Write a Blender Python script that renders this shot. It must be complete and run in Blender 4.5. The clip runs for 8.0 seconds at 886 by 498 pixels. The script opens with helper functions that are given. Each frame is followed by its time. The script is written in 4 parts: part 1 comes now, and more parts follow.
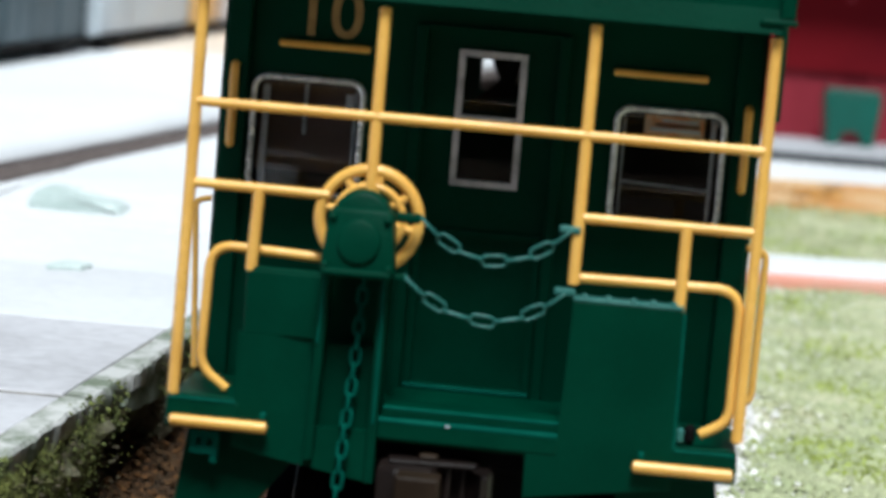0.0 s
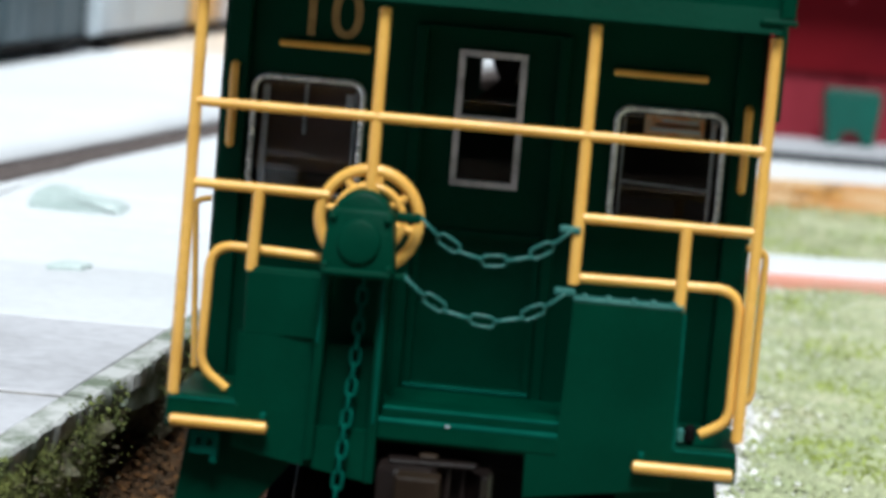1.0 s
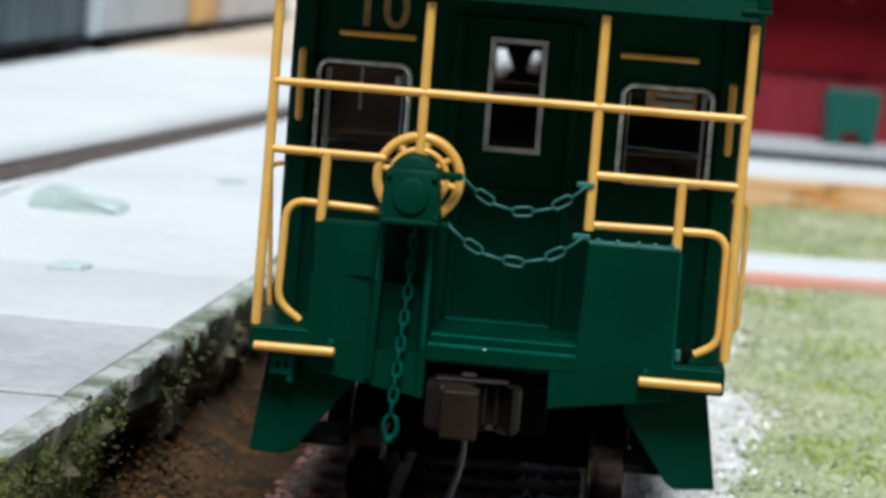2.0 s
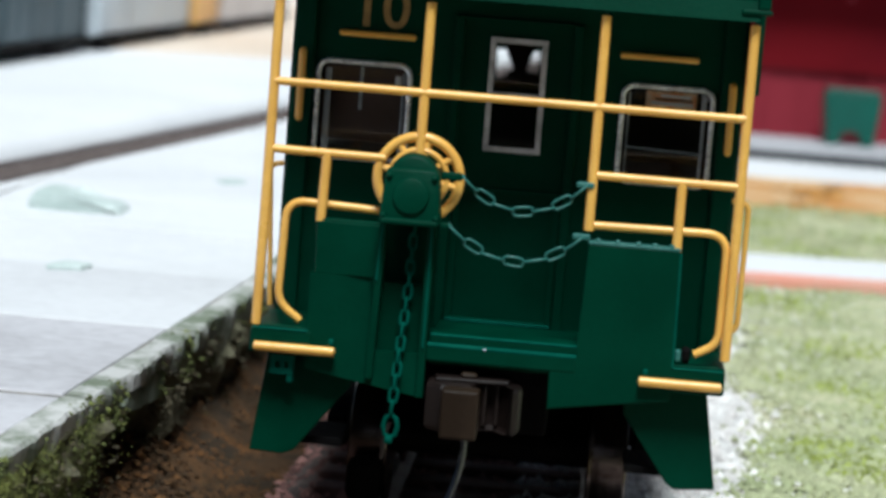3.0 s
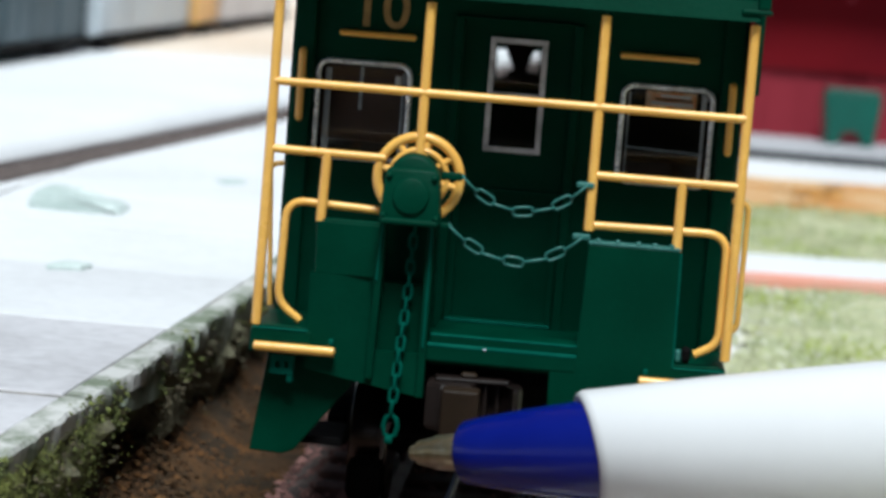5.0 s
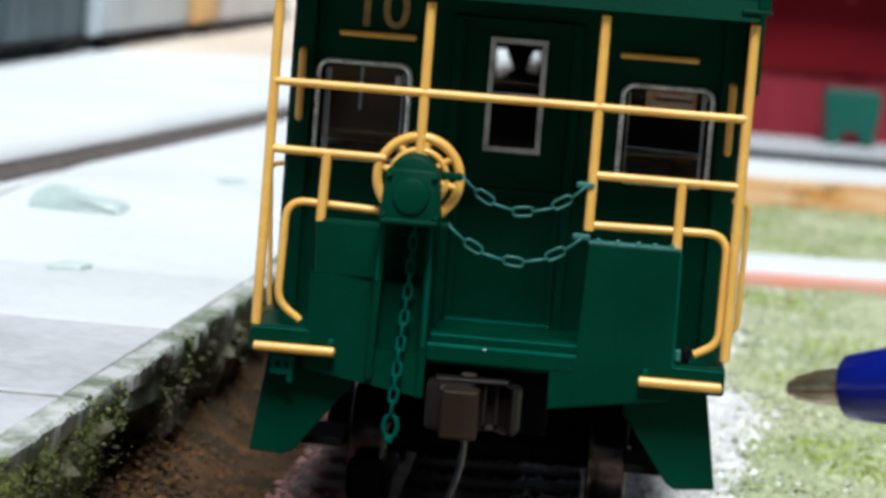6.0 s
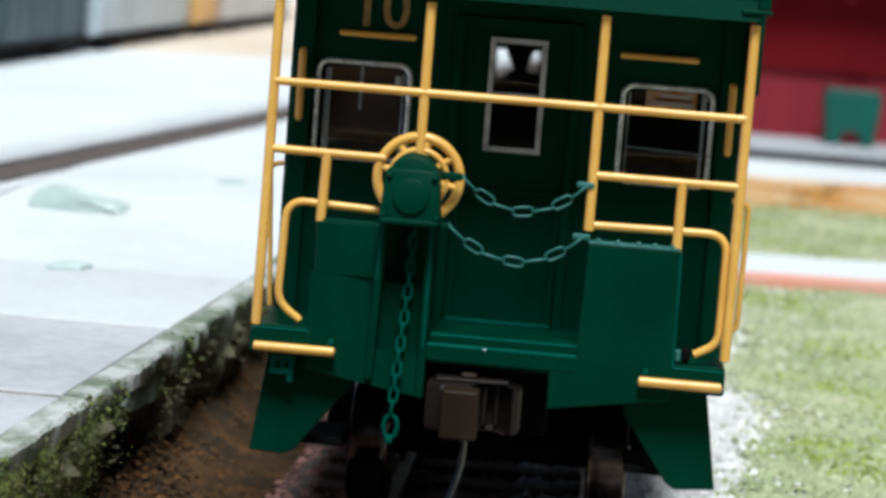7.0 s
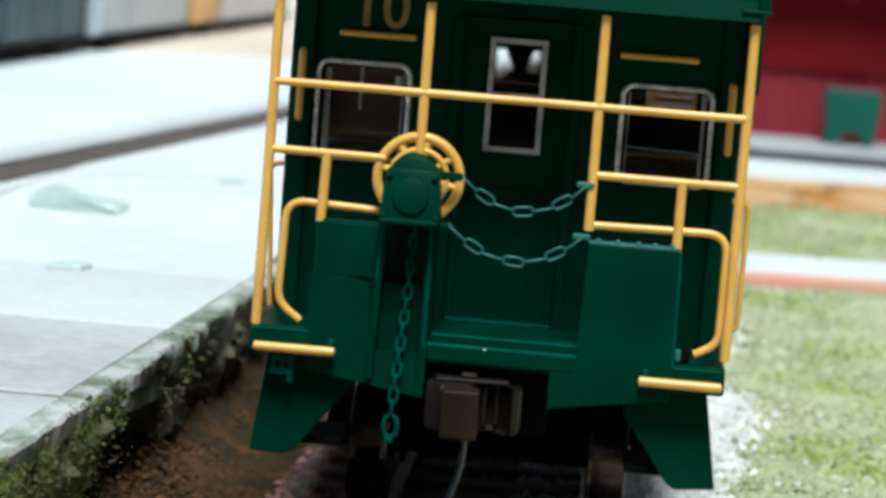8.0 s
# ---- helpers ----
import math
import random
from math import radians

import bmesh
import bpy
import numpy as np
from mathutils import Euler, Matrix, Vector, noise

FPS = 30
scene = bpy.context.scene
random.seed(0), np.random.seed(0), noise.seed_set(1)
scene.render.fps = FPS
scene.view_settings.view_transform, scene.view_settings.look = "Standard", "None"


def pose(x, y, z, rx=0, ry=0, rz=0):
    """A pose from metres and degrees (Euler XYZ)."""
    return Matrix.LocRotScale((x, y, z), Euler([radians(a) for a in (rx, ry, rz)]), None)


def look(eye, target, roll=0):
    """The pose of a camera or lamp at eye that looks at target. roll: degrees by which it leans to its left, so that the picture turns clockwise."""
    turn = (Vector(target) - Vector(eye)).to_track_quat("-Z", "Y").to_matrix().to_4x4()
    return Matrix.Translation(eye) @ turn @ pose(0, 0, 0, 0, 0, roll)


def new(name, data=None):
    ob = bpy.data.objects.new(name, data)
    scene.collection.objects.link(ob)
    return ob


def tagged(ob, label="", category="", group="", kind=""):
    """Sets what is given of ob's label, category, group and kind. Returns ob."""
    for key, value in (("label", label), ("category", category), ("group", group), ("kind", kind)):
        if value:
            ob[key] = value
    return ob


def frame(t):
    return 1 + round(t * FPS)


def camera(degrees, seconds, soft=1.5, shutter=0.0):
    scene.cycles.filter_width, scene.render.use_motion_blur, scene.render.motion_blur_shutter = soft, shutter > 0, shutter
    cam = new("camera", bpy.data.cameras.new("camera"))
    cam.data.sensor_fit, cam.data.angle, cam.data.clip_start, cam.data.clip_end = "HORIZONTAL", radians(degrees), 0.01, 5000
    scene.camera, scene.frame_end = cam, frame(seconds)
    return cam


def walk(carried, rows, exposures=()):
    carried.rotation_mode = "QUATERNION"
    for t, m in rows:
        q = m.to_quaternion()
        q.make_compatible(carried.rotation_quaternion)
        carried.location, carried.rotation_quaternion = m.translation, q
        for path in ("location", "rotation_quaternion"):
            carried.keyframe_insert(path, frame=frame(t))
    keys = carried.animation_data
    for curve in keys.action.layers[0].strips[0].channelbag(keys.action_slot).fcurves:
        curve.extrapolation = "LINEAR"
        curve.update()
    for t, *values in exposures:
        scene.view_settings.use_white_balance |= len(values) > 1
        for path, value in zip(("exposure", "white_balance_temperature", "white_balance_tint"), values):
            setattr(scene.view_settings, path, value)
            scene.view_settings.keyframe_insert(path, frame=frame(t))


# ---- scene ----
cam = camera(20.0, 8.0, soft=3.4, shutter=0.5)
# a close-up lens: focus at the caboose's end, a small opening
cam.data.dof.use_dof = True
cam.data.dof.focus_distance = 0.185
cam.data.dof.aperture_fstop = 80.0
EYE = pose(0.00676, -0.18058, 0.04324, 83.353, -4.545, 3.923)
walk(cam, [(0.0, EYE), (8.0, EYE)], exposures=[(0.0, -0.02, 5850, 2), (1.1, -0.05, 5850, 2), (1.5, -0.31, 5850, 2), (3.0, -0.17, 5850, 2), (3.6, -0.10, 5850, 2), (6.6, -0.11, 5840, 1), (7.5, -0.18, 5810, -2), (8.0, -0.13, 5780, -4)])

# ---- light ----
SUN_UP, SUN_TURN = 62.0, 4.0   # degrees above the ground; degrees towards +x from behind the camera
world = bpy.data.worlds.new("hall_daylight")
scene.world = world
world.use_nodes = True
wn = world.node_tree.nodes
sky = wn.new("ShaderNodeTexSky")
sky.sky_type = "NISHITA"
sky.sun_disc = False
sky.sun_elevation = radians(SUN_UP)
sky.sun_rotation = radians(180 - SUN_TURN)
sky.dust_density = 4.0
world.node_tree.links.new(sky.outputs[0], wn["Background"].inputs[0])
wn["Background"].inputs[1].default_value = 0.025
sun = new("sun", bpy.data.lights.new("sun", "SUN"))
sun.data.energy, sun.data.angle, sun.data.color = 4.75, radians(20), (1.0, 0.98, 0.96)
up, turn = radians(SUN_UP), radians(SUN_TURN)
sun.matrix_world = look((math.cos(up) * math.sin(turn), -math.cos(up) * math.cos(turn), math.sin(up)), (0, 0, 0))

MM = 0.001


# ---- materials ----
def mat(name, col, col2=None, scale=300.0, fine=2500.0, rough=0.5, metal=0.0, bump=0.0, spec=0.5,
        vary=0.0, island=False, mix=(0.4, 0.65), bump_scale=None, rough_var=0.1):
    """A surface with two scales of colour variation, uneven gloss and fine relief. Scales are per metre."""
    m = bpy.data.materials.new(name)
    m.use_nodes = True
    nt = m.node_tree
    b = nt.nodes["Principled BSDF"]
    b.inputs["Metallic"].default_value = metal
    b.inputs["Specular IOR Level"].default_value = spec
    tc = nt.nodes.new("ShaderNodeTexCoord")

    def noise_tex(s, detail=4.0):
        n = nt.nodes.new("ShaderNodeTexNoise")
        n.inputs["Scale"].default_value = s
        n.inputs["Detail"].default_value = detail
        nt.links.new(tc.outputs["Object"], n.inputs["Vector"])
        return n
    big, small = noise_tex(scale), noise_tex(fine, 3.0)
    ramp = nt.nodes.new("ShaderNodeValToRGB")
    ramp.color_ramp.elements[0].position, ramp.color_ramp.elements[1].position = mix
    c2 = col2 or tuple(c * 0.85 for c in col)
    ramp.color_ramp.elements[0].color, ramp.color_ramp.elements[1].color = (*col, 1), (*c2, 1)
    add = nt.nodes.new("ShaderNodeMath")
    add.operation = "MULTIPLY_ADD"
    nt.links.new(small.outputs[0], add.inputs[0])
    add.inputs[1].default_value = 0.35
    nt.links.new(big.outputs[0], add.inputs[2])
    sub = nt.nodes.new("ShaderNodeMath")
    sub.operation = "SUBTRACT"
    sub.inputs[1].default_value = 0.175
    nt.links.new(add.outputs[0], sub.inputs[0])
    nt.links.new(sub.outputs[0], ramp.inputs[0])
    out = ramp.outputs[0]
    if vary:
        src = nt.nodes.new("ShaderNodeNewGeometry").outputs["Random Per Island"] if island else \
            nt.nodes.new("ShaderNodeObjectInfo").outputs["Random"]
        rng = nt.nodes.new("ShaderNodeMapRange")
        rng.inputs["To Min"].default_value, rng.inputs["To Max"].default_value = 1 - vary, 1 + vary
        nt.links.new(src, rng.inputs["Value"])
        hsv = nt.nodes.new("ShaderNodeHueSaturation")
        nt.links.new(rng.outputs[0], hsv.inputs["Value"])
        nt.links.new(out, hsv.inputs["Color"])
        out = hsv.outputs[0]
    nt.links.new(out, b.inputs["Base Color"])
    rr = nt.nodes.new("ShaderNodeMapRange")
    rr.inputs["To Min"].default_value, rr.inputs["To Max"].default_value = max(0.03, rough - rough_var), min(1, rough + rough_var)
    nt.links.new(big.outputs[0], rr.inputs["Value"])
    nt.links.new(rr.outputs[0], b.inputs["Roughness"])
    if bump:
        bp = nt.nodes.new("ShaderNodeBump")
        bp.inputs["Strength"].default_value = bump
        bp.inputs["Distance"].default_value = 0.0003
        nt.links.new((noise_tex(bump_scale, 5.0) if bump_scale else small).outputs[0], bp.inputs["Height"])
        nt.links.new(bp.outputs[0], b.inputs["Normal"])
    return m


GREEN = mat("dark_green_paint", (0.0010, 0.030, 0.0155), (0.0016, 0.038, 0.020), 160, 2600, 0.45, bump=0.08, bump_scale=3500, spec=0.06)
GREEN_EDGE = mat("green_chain_plastic", (0.028, 0.135, 0.115), (0.045, 0.165, 0.142), 500, 3000, 0.4, bump=0.05, spec=0.4)
# lighter green of small fittings, also used to paint highlights along edges
BEAD = mat("fitting_and_edge_glint_green", (0.003, 0.066, 0.045), (0.006, 0.085, 0.058), 500, 3000, 0.7, spec=0.04)
YELLOW = mat("handrail_yellow_paint", (0.90, 0.50, 0.105), (0.80, 0.42, 0.08), 260, 3000, 0.3, bump=0.05, spec=0.6)
DULL_GOLD = mat("dull_gold_print", (0.36, 0.22, 0.07), (0.28, 0.17, 0.05), 900, 4000, 0.6)
ALU = mat("window_rivet_metal", (0.95, 0.95, 0.96), (0.7, 0.7, 0.72), 700, 2500, 0.35, metal=0.05, bump=0.25, bump_scale=2200, mix=(0.4, 0.7))
RIM = mat("mottled_window_rim", (0.97, 0.97, 0.99), (0.6, 0.6, 0.62), 900, 2600, 0.3, metal=0.6, bump=0.3, bump_scale=1800, mix=(0.45, 0.62))
SASH = mat("blue_grey_sash", (0.62, 0.66, 0.72), (0.36, 0.39, 0.44), 500, 2600, 0.4, metal=0.3)
GREY_TRIM = mat("grey_window_trim", (0.66, 0.64, 0.66), (0.42, 0.41, 0.42), 500, 2400, 0.42, metal=0.4, bump=0.3, mix=(0.4, 0.62))
BLACK = mat("black_underframe", (0.0035, 0.0033, 0.0035), (0.006, 0.0055, 0.0055), 300, 2000, 0.75, spec=0.06)
COUPLER = mat("brown_coupler_plastic", (0.0075, 0.0045, 0.0038), (0.0135, 0.008, 0.0065), 350, 2600, 0.45, bump=0.1, spec=0.3)
KNUCKLE = mat("brown_knuckle_plastic", (0.017, 0.0098, 0.0052), (0.026, 0.0155, 0.0085), 350, 2600, 0.5, bump=0.1, spec=0.22)
DARK_STEEL = mat("dark_trip_wire_steel", (0.10, 0.10, 0.115), (0.04, 0.04, 0.05), 200, 1500, 0.25, metal=1.0)
WHEEL = mat("wheel_metal", (0.055, 0.040, 0.033), (0.15, 0.12, 0.11), 400, 2000, 0.22, metal=0.9, mix=(0.45, 0.7))
STEEL = mat("dull_rail_steel", (0.24, 0.22, 0.21), (0.13, 0.11, 0.10), 200, 1500, 0.35, metal=0.9)
BROWN_WOOD = mat("brown_interior", (0.15, 0.088, 0.07), (0.11, 0.063, 0.05), 240, 2400, 0.6)
# near-black wood: the unlit interior's darkness is put into the colour
INTERIOR_SHADE = mat("shade_dark_interior", (0.012, 0.010, 0.009), (0.008, 0.007, 0.0065), 240, 2400, 0.7, spec=0.2)
ORANGE_WOOD = mat("orange_wood", (0.95, 0.34, 0.10), (0.95, 0.66, 0.42), 900, 5000, 0.5, mix=(0.4, 0.6))
# three slab tones: light falloff and far sheen are put into their colour
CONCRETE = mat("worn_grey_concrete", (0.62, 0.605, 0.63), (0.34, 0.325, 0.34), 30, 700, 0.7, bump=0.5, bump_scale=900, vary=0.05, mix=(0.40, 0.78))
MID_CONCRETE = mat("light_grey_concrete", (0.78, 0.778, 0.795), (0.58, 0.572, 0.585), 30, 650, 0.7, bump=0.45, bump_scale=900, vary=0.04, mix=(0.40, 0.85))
PALE_CONCRETE = mat("palest_concrete", (0.80, 0.80, 0.815), (0.68, 0.68, 0.69), 34, 600, 0.7, bump=0.4, bump_scale=900, vary=0.03, mix=(0.42, 0.8))
COPING = mat("coping_concrete", (0.58, 0.57, 0.55), (0.17, 0.20, 0.14), 150, 1300, 0.85, bump=1.0, bump_scale=800, vary=0.06, mix=(0.40, 0.60))
MOSSY = mat("mossy_broken_concrete", (0.30, 0.34, 0.28), (0.10, 0.125, 0.08), 200, 1300, 0.9, bump=1.0, bump_scale=900, mix=(0.4, 0.6))
PALE_BLOCK = mat("pale_greenish_concrete", (0.64, 0.71, 0.685), (0.44, 0.52, 0.49), 110, 1300, 0.8, bump=0.8, bump_scale=800)
BROKEN = mat("broken_concrete", (0.17, 0.16, 0.10), (0.05, 0.038, 0.02), 170, 1500, 0.9, bump=1.0, bump_scale=1100, mix=(0.4, 0.68))
RUBBLE = mat("crumbled_rubble", (0.12, 0.10, 0.06), (0.05, 0.04, 0.02), 300, 1500, 0.95, vary=0.25, island=True)
ROAD = mat("smooth_road_concrete", (0.86, 0.86, 0.87), (0.80, 0.80, 0.82), 22, 300, 0.6, bump=0.15, bump_scale=600)
EARTH = mat("brown_earth", (0.085, 0.038, 0.009), (0.026, 0.015, 0.005), 150, 900, 0.95, bump=1.0, bump_scale=1200, mix=(0.35, 0.62))
EARTH_BITS = mat("earth_crumbs", (0.10, 0.043, 0.011), (0.030, 0.018, 0.006), 200, 1500, 0.95, vary=0.55, island=True)
TAN = mat("tan_dirt", (0.54, 0.24, 0.055), (0.66, 0.46, 0.26), 46, 500, 0.95, bump=0.5, bump_scale=600, mix=(0.42, 0.58))
CLOD = mat("rusty_clods", (0.36, 0.16, 0.03), (0.50, 0.27, 0.07), 200, 1500, 0.95, vary=0.35, island=True)
GRIT = mat("pale_grit", (0.80, 0.77, 0.74), (0.60, 0.56, 0.52), 200, 1800, 0.95, bump=1.0, bump_scale=1500, mix=(0.4, 0.7))
PALE_DIRT = mat("pale_beige_dirt", (0.78, 0.66, 0.55), (0.68, 0.54, 0.42), 36, 500, 0.95, bump=0.5, bump_scale=600)
STONE = mat("grey_ballast_stone", (0.84, 0.82, 0.80), (0.64, 0.60, 0.58), 700, 3000, 0.85, vary=0.25, island=True)
BALLAST_BED = mat("ballast_fines", (0.13, 0.10, 0.09), (0.07, 0.052, 0.047), 500, 2500, 0.95, bump=1.0, bump_scale=1500)
PINK_STONE = mat("pinkish_ballast_stone", (0.31, 0.16, 0.14), (0.13, 0.066, 0.058), 700, 3000, 0.9, vary=0.6, island=True)
TIE = mat("reddish_brown_tie", (0.11, 0.052, 0.043), (0.17, 0.085, 0.07), 420, 2600, 0.8, bump=0.7, vary=0.2)
TURF = mat("turf_base", (0.57, 0.54, 0.36), (0.44, 0.46, 0.26), 55, 900, 0.95, bump=0.8, bump_scale=1500, mix=(0.3, 0.7))
FLOCK = mat("turf_flock", (0.47, 0.48, 0.30), (0.35, 0.39, 0.21), 60, 1500, 0.95, vary=0.22, island=True)
FLOCK_DARK = mat("dark_turf_flock", (0.33, 0.38, 0.10), (0.24, 0.28, 0.06), 200, 1500, 0.95, vary=0.35, island=True)
WEED = mat("mossy_weed", (0.16, 0.18, 0.05), (0.08, 0.095, 0.03), 300, 1500, 0.95, vary=0.5, island=True)
RED_EDGE = mat("red_kerb_face", (0.82, 0.34, 0.25), (0.74, 0.40, 0.31), 60, 700, 0.8, bump=0.3)
RED_WALL = mat("red_wall_paint", (0.25, 0.022, 0.036), (0.21, 0.018, 0.030), 30, 500, 0.7, bump=0.2, spec=0.2)
# darker copy of the wall red, with the eave's shadow in its colour
EAVE_SHADE = mat("eave_shade_maroon", (0.15, 0.004, 0.009), (0.12, 0.003, 0.008), 30, 500, 0.7, bump=0.2, spec=0.1)
JOINT_DIRT = mat("joint_dirt", (0.24, 0.21, 0.17), (0.10, 0.09, 0.07), 300, 1500, 0.95, bump=0.6)
TUFT = mat("pale_weed_tuft", (0.25, 0.265, 0.065), (0.05, 0.06, 0.018), 120, 1500, 0.95, vary=0.35, island=True)
BIN_GREEN = mat("green_bin_plastic", (0.003, 0.105, 0.076), (0.003, 0.082, 0.058), 60, 600, 0.45)
CAR_DARK = mat("dark_grey_car_paint", (0.085, 0.135, 0.16), (0.05, 0.085, 0.10), 24, 300, 0.6)
CAR_GREY = mat("blue_grey_car_paint", (0.72, 0.78, 0.82), (0.6, 0.66, 0.70), 30, 300, 0.6)
CAR_YELLOW = mat("yellow_car_paint", (0.95, 0.6, 0.22), (0.85, 0.52, 0.18), 30, 300, 0.5)
CAR_WHITE = mat("white_car_paint", (0.85, 0.82, 0.82), (0.75, 0.72, 0.72), 30, 300, 0.5)
ROOF_GREY = mat("grey_roof_felt", (0.14, 0.13, 0.13), (0.09, 0.085, 0.085), 60, 500, 0.9)
PEN_BLUE = mat("glossy_blue_plastic", (0.002, 0.006, 0.15), (0.003, 0.008, 0.17), 100, 900, 0.24, rough_var=0.05)
PEN_WHITE = mat("glossy_white_plastic", (0.82, 0.82, 0.83), (0.80, 0.80, 0.81), 60, 600, 0.22, rough_var=0.05)
BRASS = mat("nib_brass", (0.50, 0.44, 0.32), (0.36, 0.29, 0.17), 700, 3000, 0.3, metal=0.9)
SIDEWALK = mat("grey_sidewalk", (0.45, 0.45, 0.47), (0.38, 0.38, 0.40), 30, 400, 0.8, bump=0.3)
# blue-grey that paints the shadow under the terrace's top slab
RISER_SHADE = mat("blue_grey_riser_shade", (0.03, 0.045, 0.06), (0.02, 0.032, 0.042), 40, 400, 0.8)
GLASS = bpy.data.materials.new("window_glass")
GLASS.use_nodes = True
gb = GLASS.node_tree.nodes["Principled BSDF"]
gb.inputs["Base Color"].default_value = (0.9, 0.92, 0.92, 1)
gb.inputs["Transmission Weight"].default_value = 1.0
gb.inputs["Roughness"].default_value = 0.010
gb.inputs["IOR"].default_value = 1.3


# ---- mesh helpers (all sizes in millimetres) ----
def part(name, bm, material, parent=None, label="", smooth=False, at=(0, 0, 0)):
    """One bmesh as one mesh object under parent."""
    me = bpy.data.meshes.new(name)
    for v in bm.verts:
        v.co = (v.co - Vector(at)) * MM
    bmesh.ops.recalc_face_normals(bm, faces=bm.faces[:])
    if smooth:
        for f in bm.faces:
            f.smooth = True
        for e in bm.edges:
            if len(e.link_faces) == 2 and e.calc_face_angle(0) > 0.7:
                e.smooth = False
    bm.to_mesh(me)
    bm.free()
    me.materials.append(material)
    ob = new(name, me)
    ob.location = Vector(at) * MM
    ob.parent = parent
    return tagged(ob, label)


def piece(name, me, parent, at, turn=0.0, label=""):
    ob = new(name, me)
    ob.location = Vector(at) * MM
    ob.rotation_euler = (0, 0, turn)
    ob.parent = parent
    return tagged(ob, label)


def thing(name, label, category, group="", kind="", at=(0, 0, 0)):
    ob = new(name)
    ob.empty_display_size = 0.01
    ob.location = Vector(at) * MM
    return tagged(ob, label, category, group, kind)


def box(bm, x0, x1, y0, y1, z0, z1, bevel=0.0, seg=2):
    vs = [bm.verts.new((x, y, z)) for x in (x0, x1) for y in (y0, y1) for z in (z0, z1)]
    fs = [bm.faces.new([vs[i] for i in q]) for q in ((0, 1, 3, 2), (4, 6, 7, 5), (0, 4, 5, 1), (2, 3, 7, 6), (0, 2, 6, 4), (1, 5, 7, 3))]
    if bevel:
        es = list({e for f in fs for e in f.edges})
        bmesh.ops.bevel(bm, geom=es, offset=bevel, segments=seg, affect="EDGES", profile=0.5)
    return bm


def boxes(*rows):
    bm = bmesh.new()
    for r in rows:
        box(bm, *r)
    return bm


def prism(bm, poly, y0, y1, bevel=0.0, axis="y"):
    """A flat plate with the outline poly, from y0 to y1 (axis y: outline in x, z; axis z: outline in x, y; axis x: in y, z)."""
    put = {"y": lambda a, b, d: (a, d, b), "z": lambda a, b, d: (a, b, d), "x": lambda a, b, d: (d, a, b)}[axis]
    lo = [bm.verts.new(put(a, b, y0)) for a, b in poly]
    hi = [bm.verts.new(put(a, b, y1)) for a, b in poly]
    fs = [bm.faces.new(lo), bm.faces.new(hi[::-1])]
    n = len(poly)
    fs += [bm.faces.new((lo[i], lo[(i + 1) % n], hi[(i + 1) % n], hi[i])) for i in range(n)]
    if bevel:
        es = list({e for f in fs[:2] for e in f.edges})
        bmesh.ops.bevel(bm, geom=es, offset=bevel, segments=2, affect="EDGES", profile=0.5)
    return bm


def fillet(pts, r, n=5):
    """A polyline with its inner corners rounded to about radius r."""
    pts = [Vector(p) for p in pts]
    out = [pts[0]]
    for a, b, c in zip(pts, pts[1:], pts[2:]):
        u, w = (a - b), (c - b)
        d = min(r, u.length * 0.49, w.length * 0.49)
        p, q = b + u.normalized() * d, b + w.normalized() * d
        out += [p * (1 - s) ** 2 + b * 2 * s * (1 - s) + q * s * s for s in [k / n for k in range(n + 1)]]
    return out + [pts[-1]]


def tube(bm, pts, r, seg=8, closed=False, cap=True):
    """A round bar along a polyline."""
    pts = [Vector(p) for p in pts]
    n = len(pts)
    rings, ref = [], None
    for i, p in enumerate(pts):
        a = pts[(i - 1) % n] if closed or i else p
        b = pts[(i + 1) % n] if closed or i < n - 1 else p
        d = (b - a).normalized()
        if ref is None:
            ref = d.orthogonal()
        ref = (ref - d * ref.dot(d)).normalized()
        side = d.cross(ref)
        rings.append([bm.verts.new(p + (ref * math.cos(t) + side * math.sin(t)) * r) for t in [2 * math.pi * k / seg for k in range(seg)]])
    for i in range(n if closed else n - 1):
        A, B = rings[i], rings[(i + 1) % n]
        for k in range(seg):
            bm.faces.new((A[k], A[(k + 1) % seg], B[(k + 1) % seg], B[k]))
    if cap and not closed:
        for ring, s, p in ((rings[0], 1, pts[0] - pts[1]), (rings[-1], -1, pts[-1] - pts[-2])):
            tip = bm.verts.new((pts[0] if s == 1 else pts[-1]) + p.normalized() * r * 0.45)
            for k in range(seg):
                bm.faces.new((ring[k], ring[(k + 1) % seg], tip))
    return bm


def ring_pts(c, rx, rz, n=32, y=0.0):
    return [(c[0] + rx * math.cos(2 * math.pi * k / n), y, c[1] + rz * math.sin(2 * math.pi * k / n)) for k in range(n)]


def lathe(bm, prof, c=(0, 0, 0), seg=28):
    """Turned about the x axis: prof is (along, radius)."""
    rings = []
    for a, r in prof:
        rings.append([bm.verts.new((c[0] + a, c[1] + r * math.cos(2 * math.pi * k / seg), c[2] + r * math.sin(2 * math.pi * k / seg))) for k in range(seg)])
    for A, B in zip(rings, rings[1:]):
        for k in range(seg):
            bm.faces.new((A[k], A[(k + 1) % seg], B[(k + 1) % seg], B[k]))
    bm.faces.new(rings[0])
    bm.faces.new(rings[-1][::-1])
    return bm


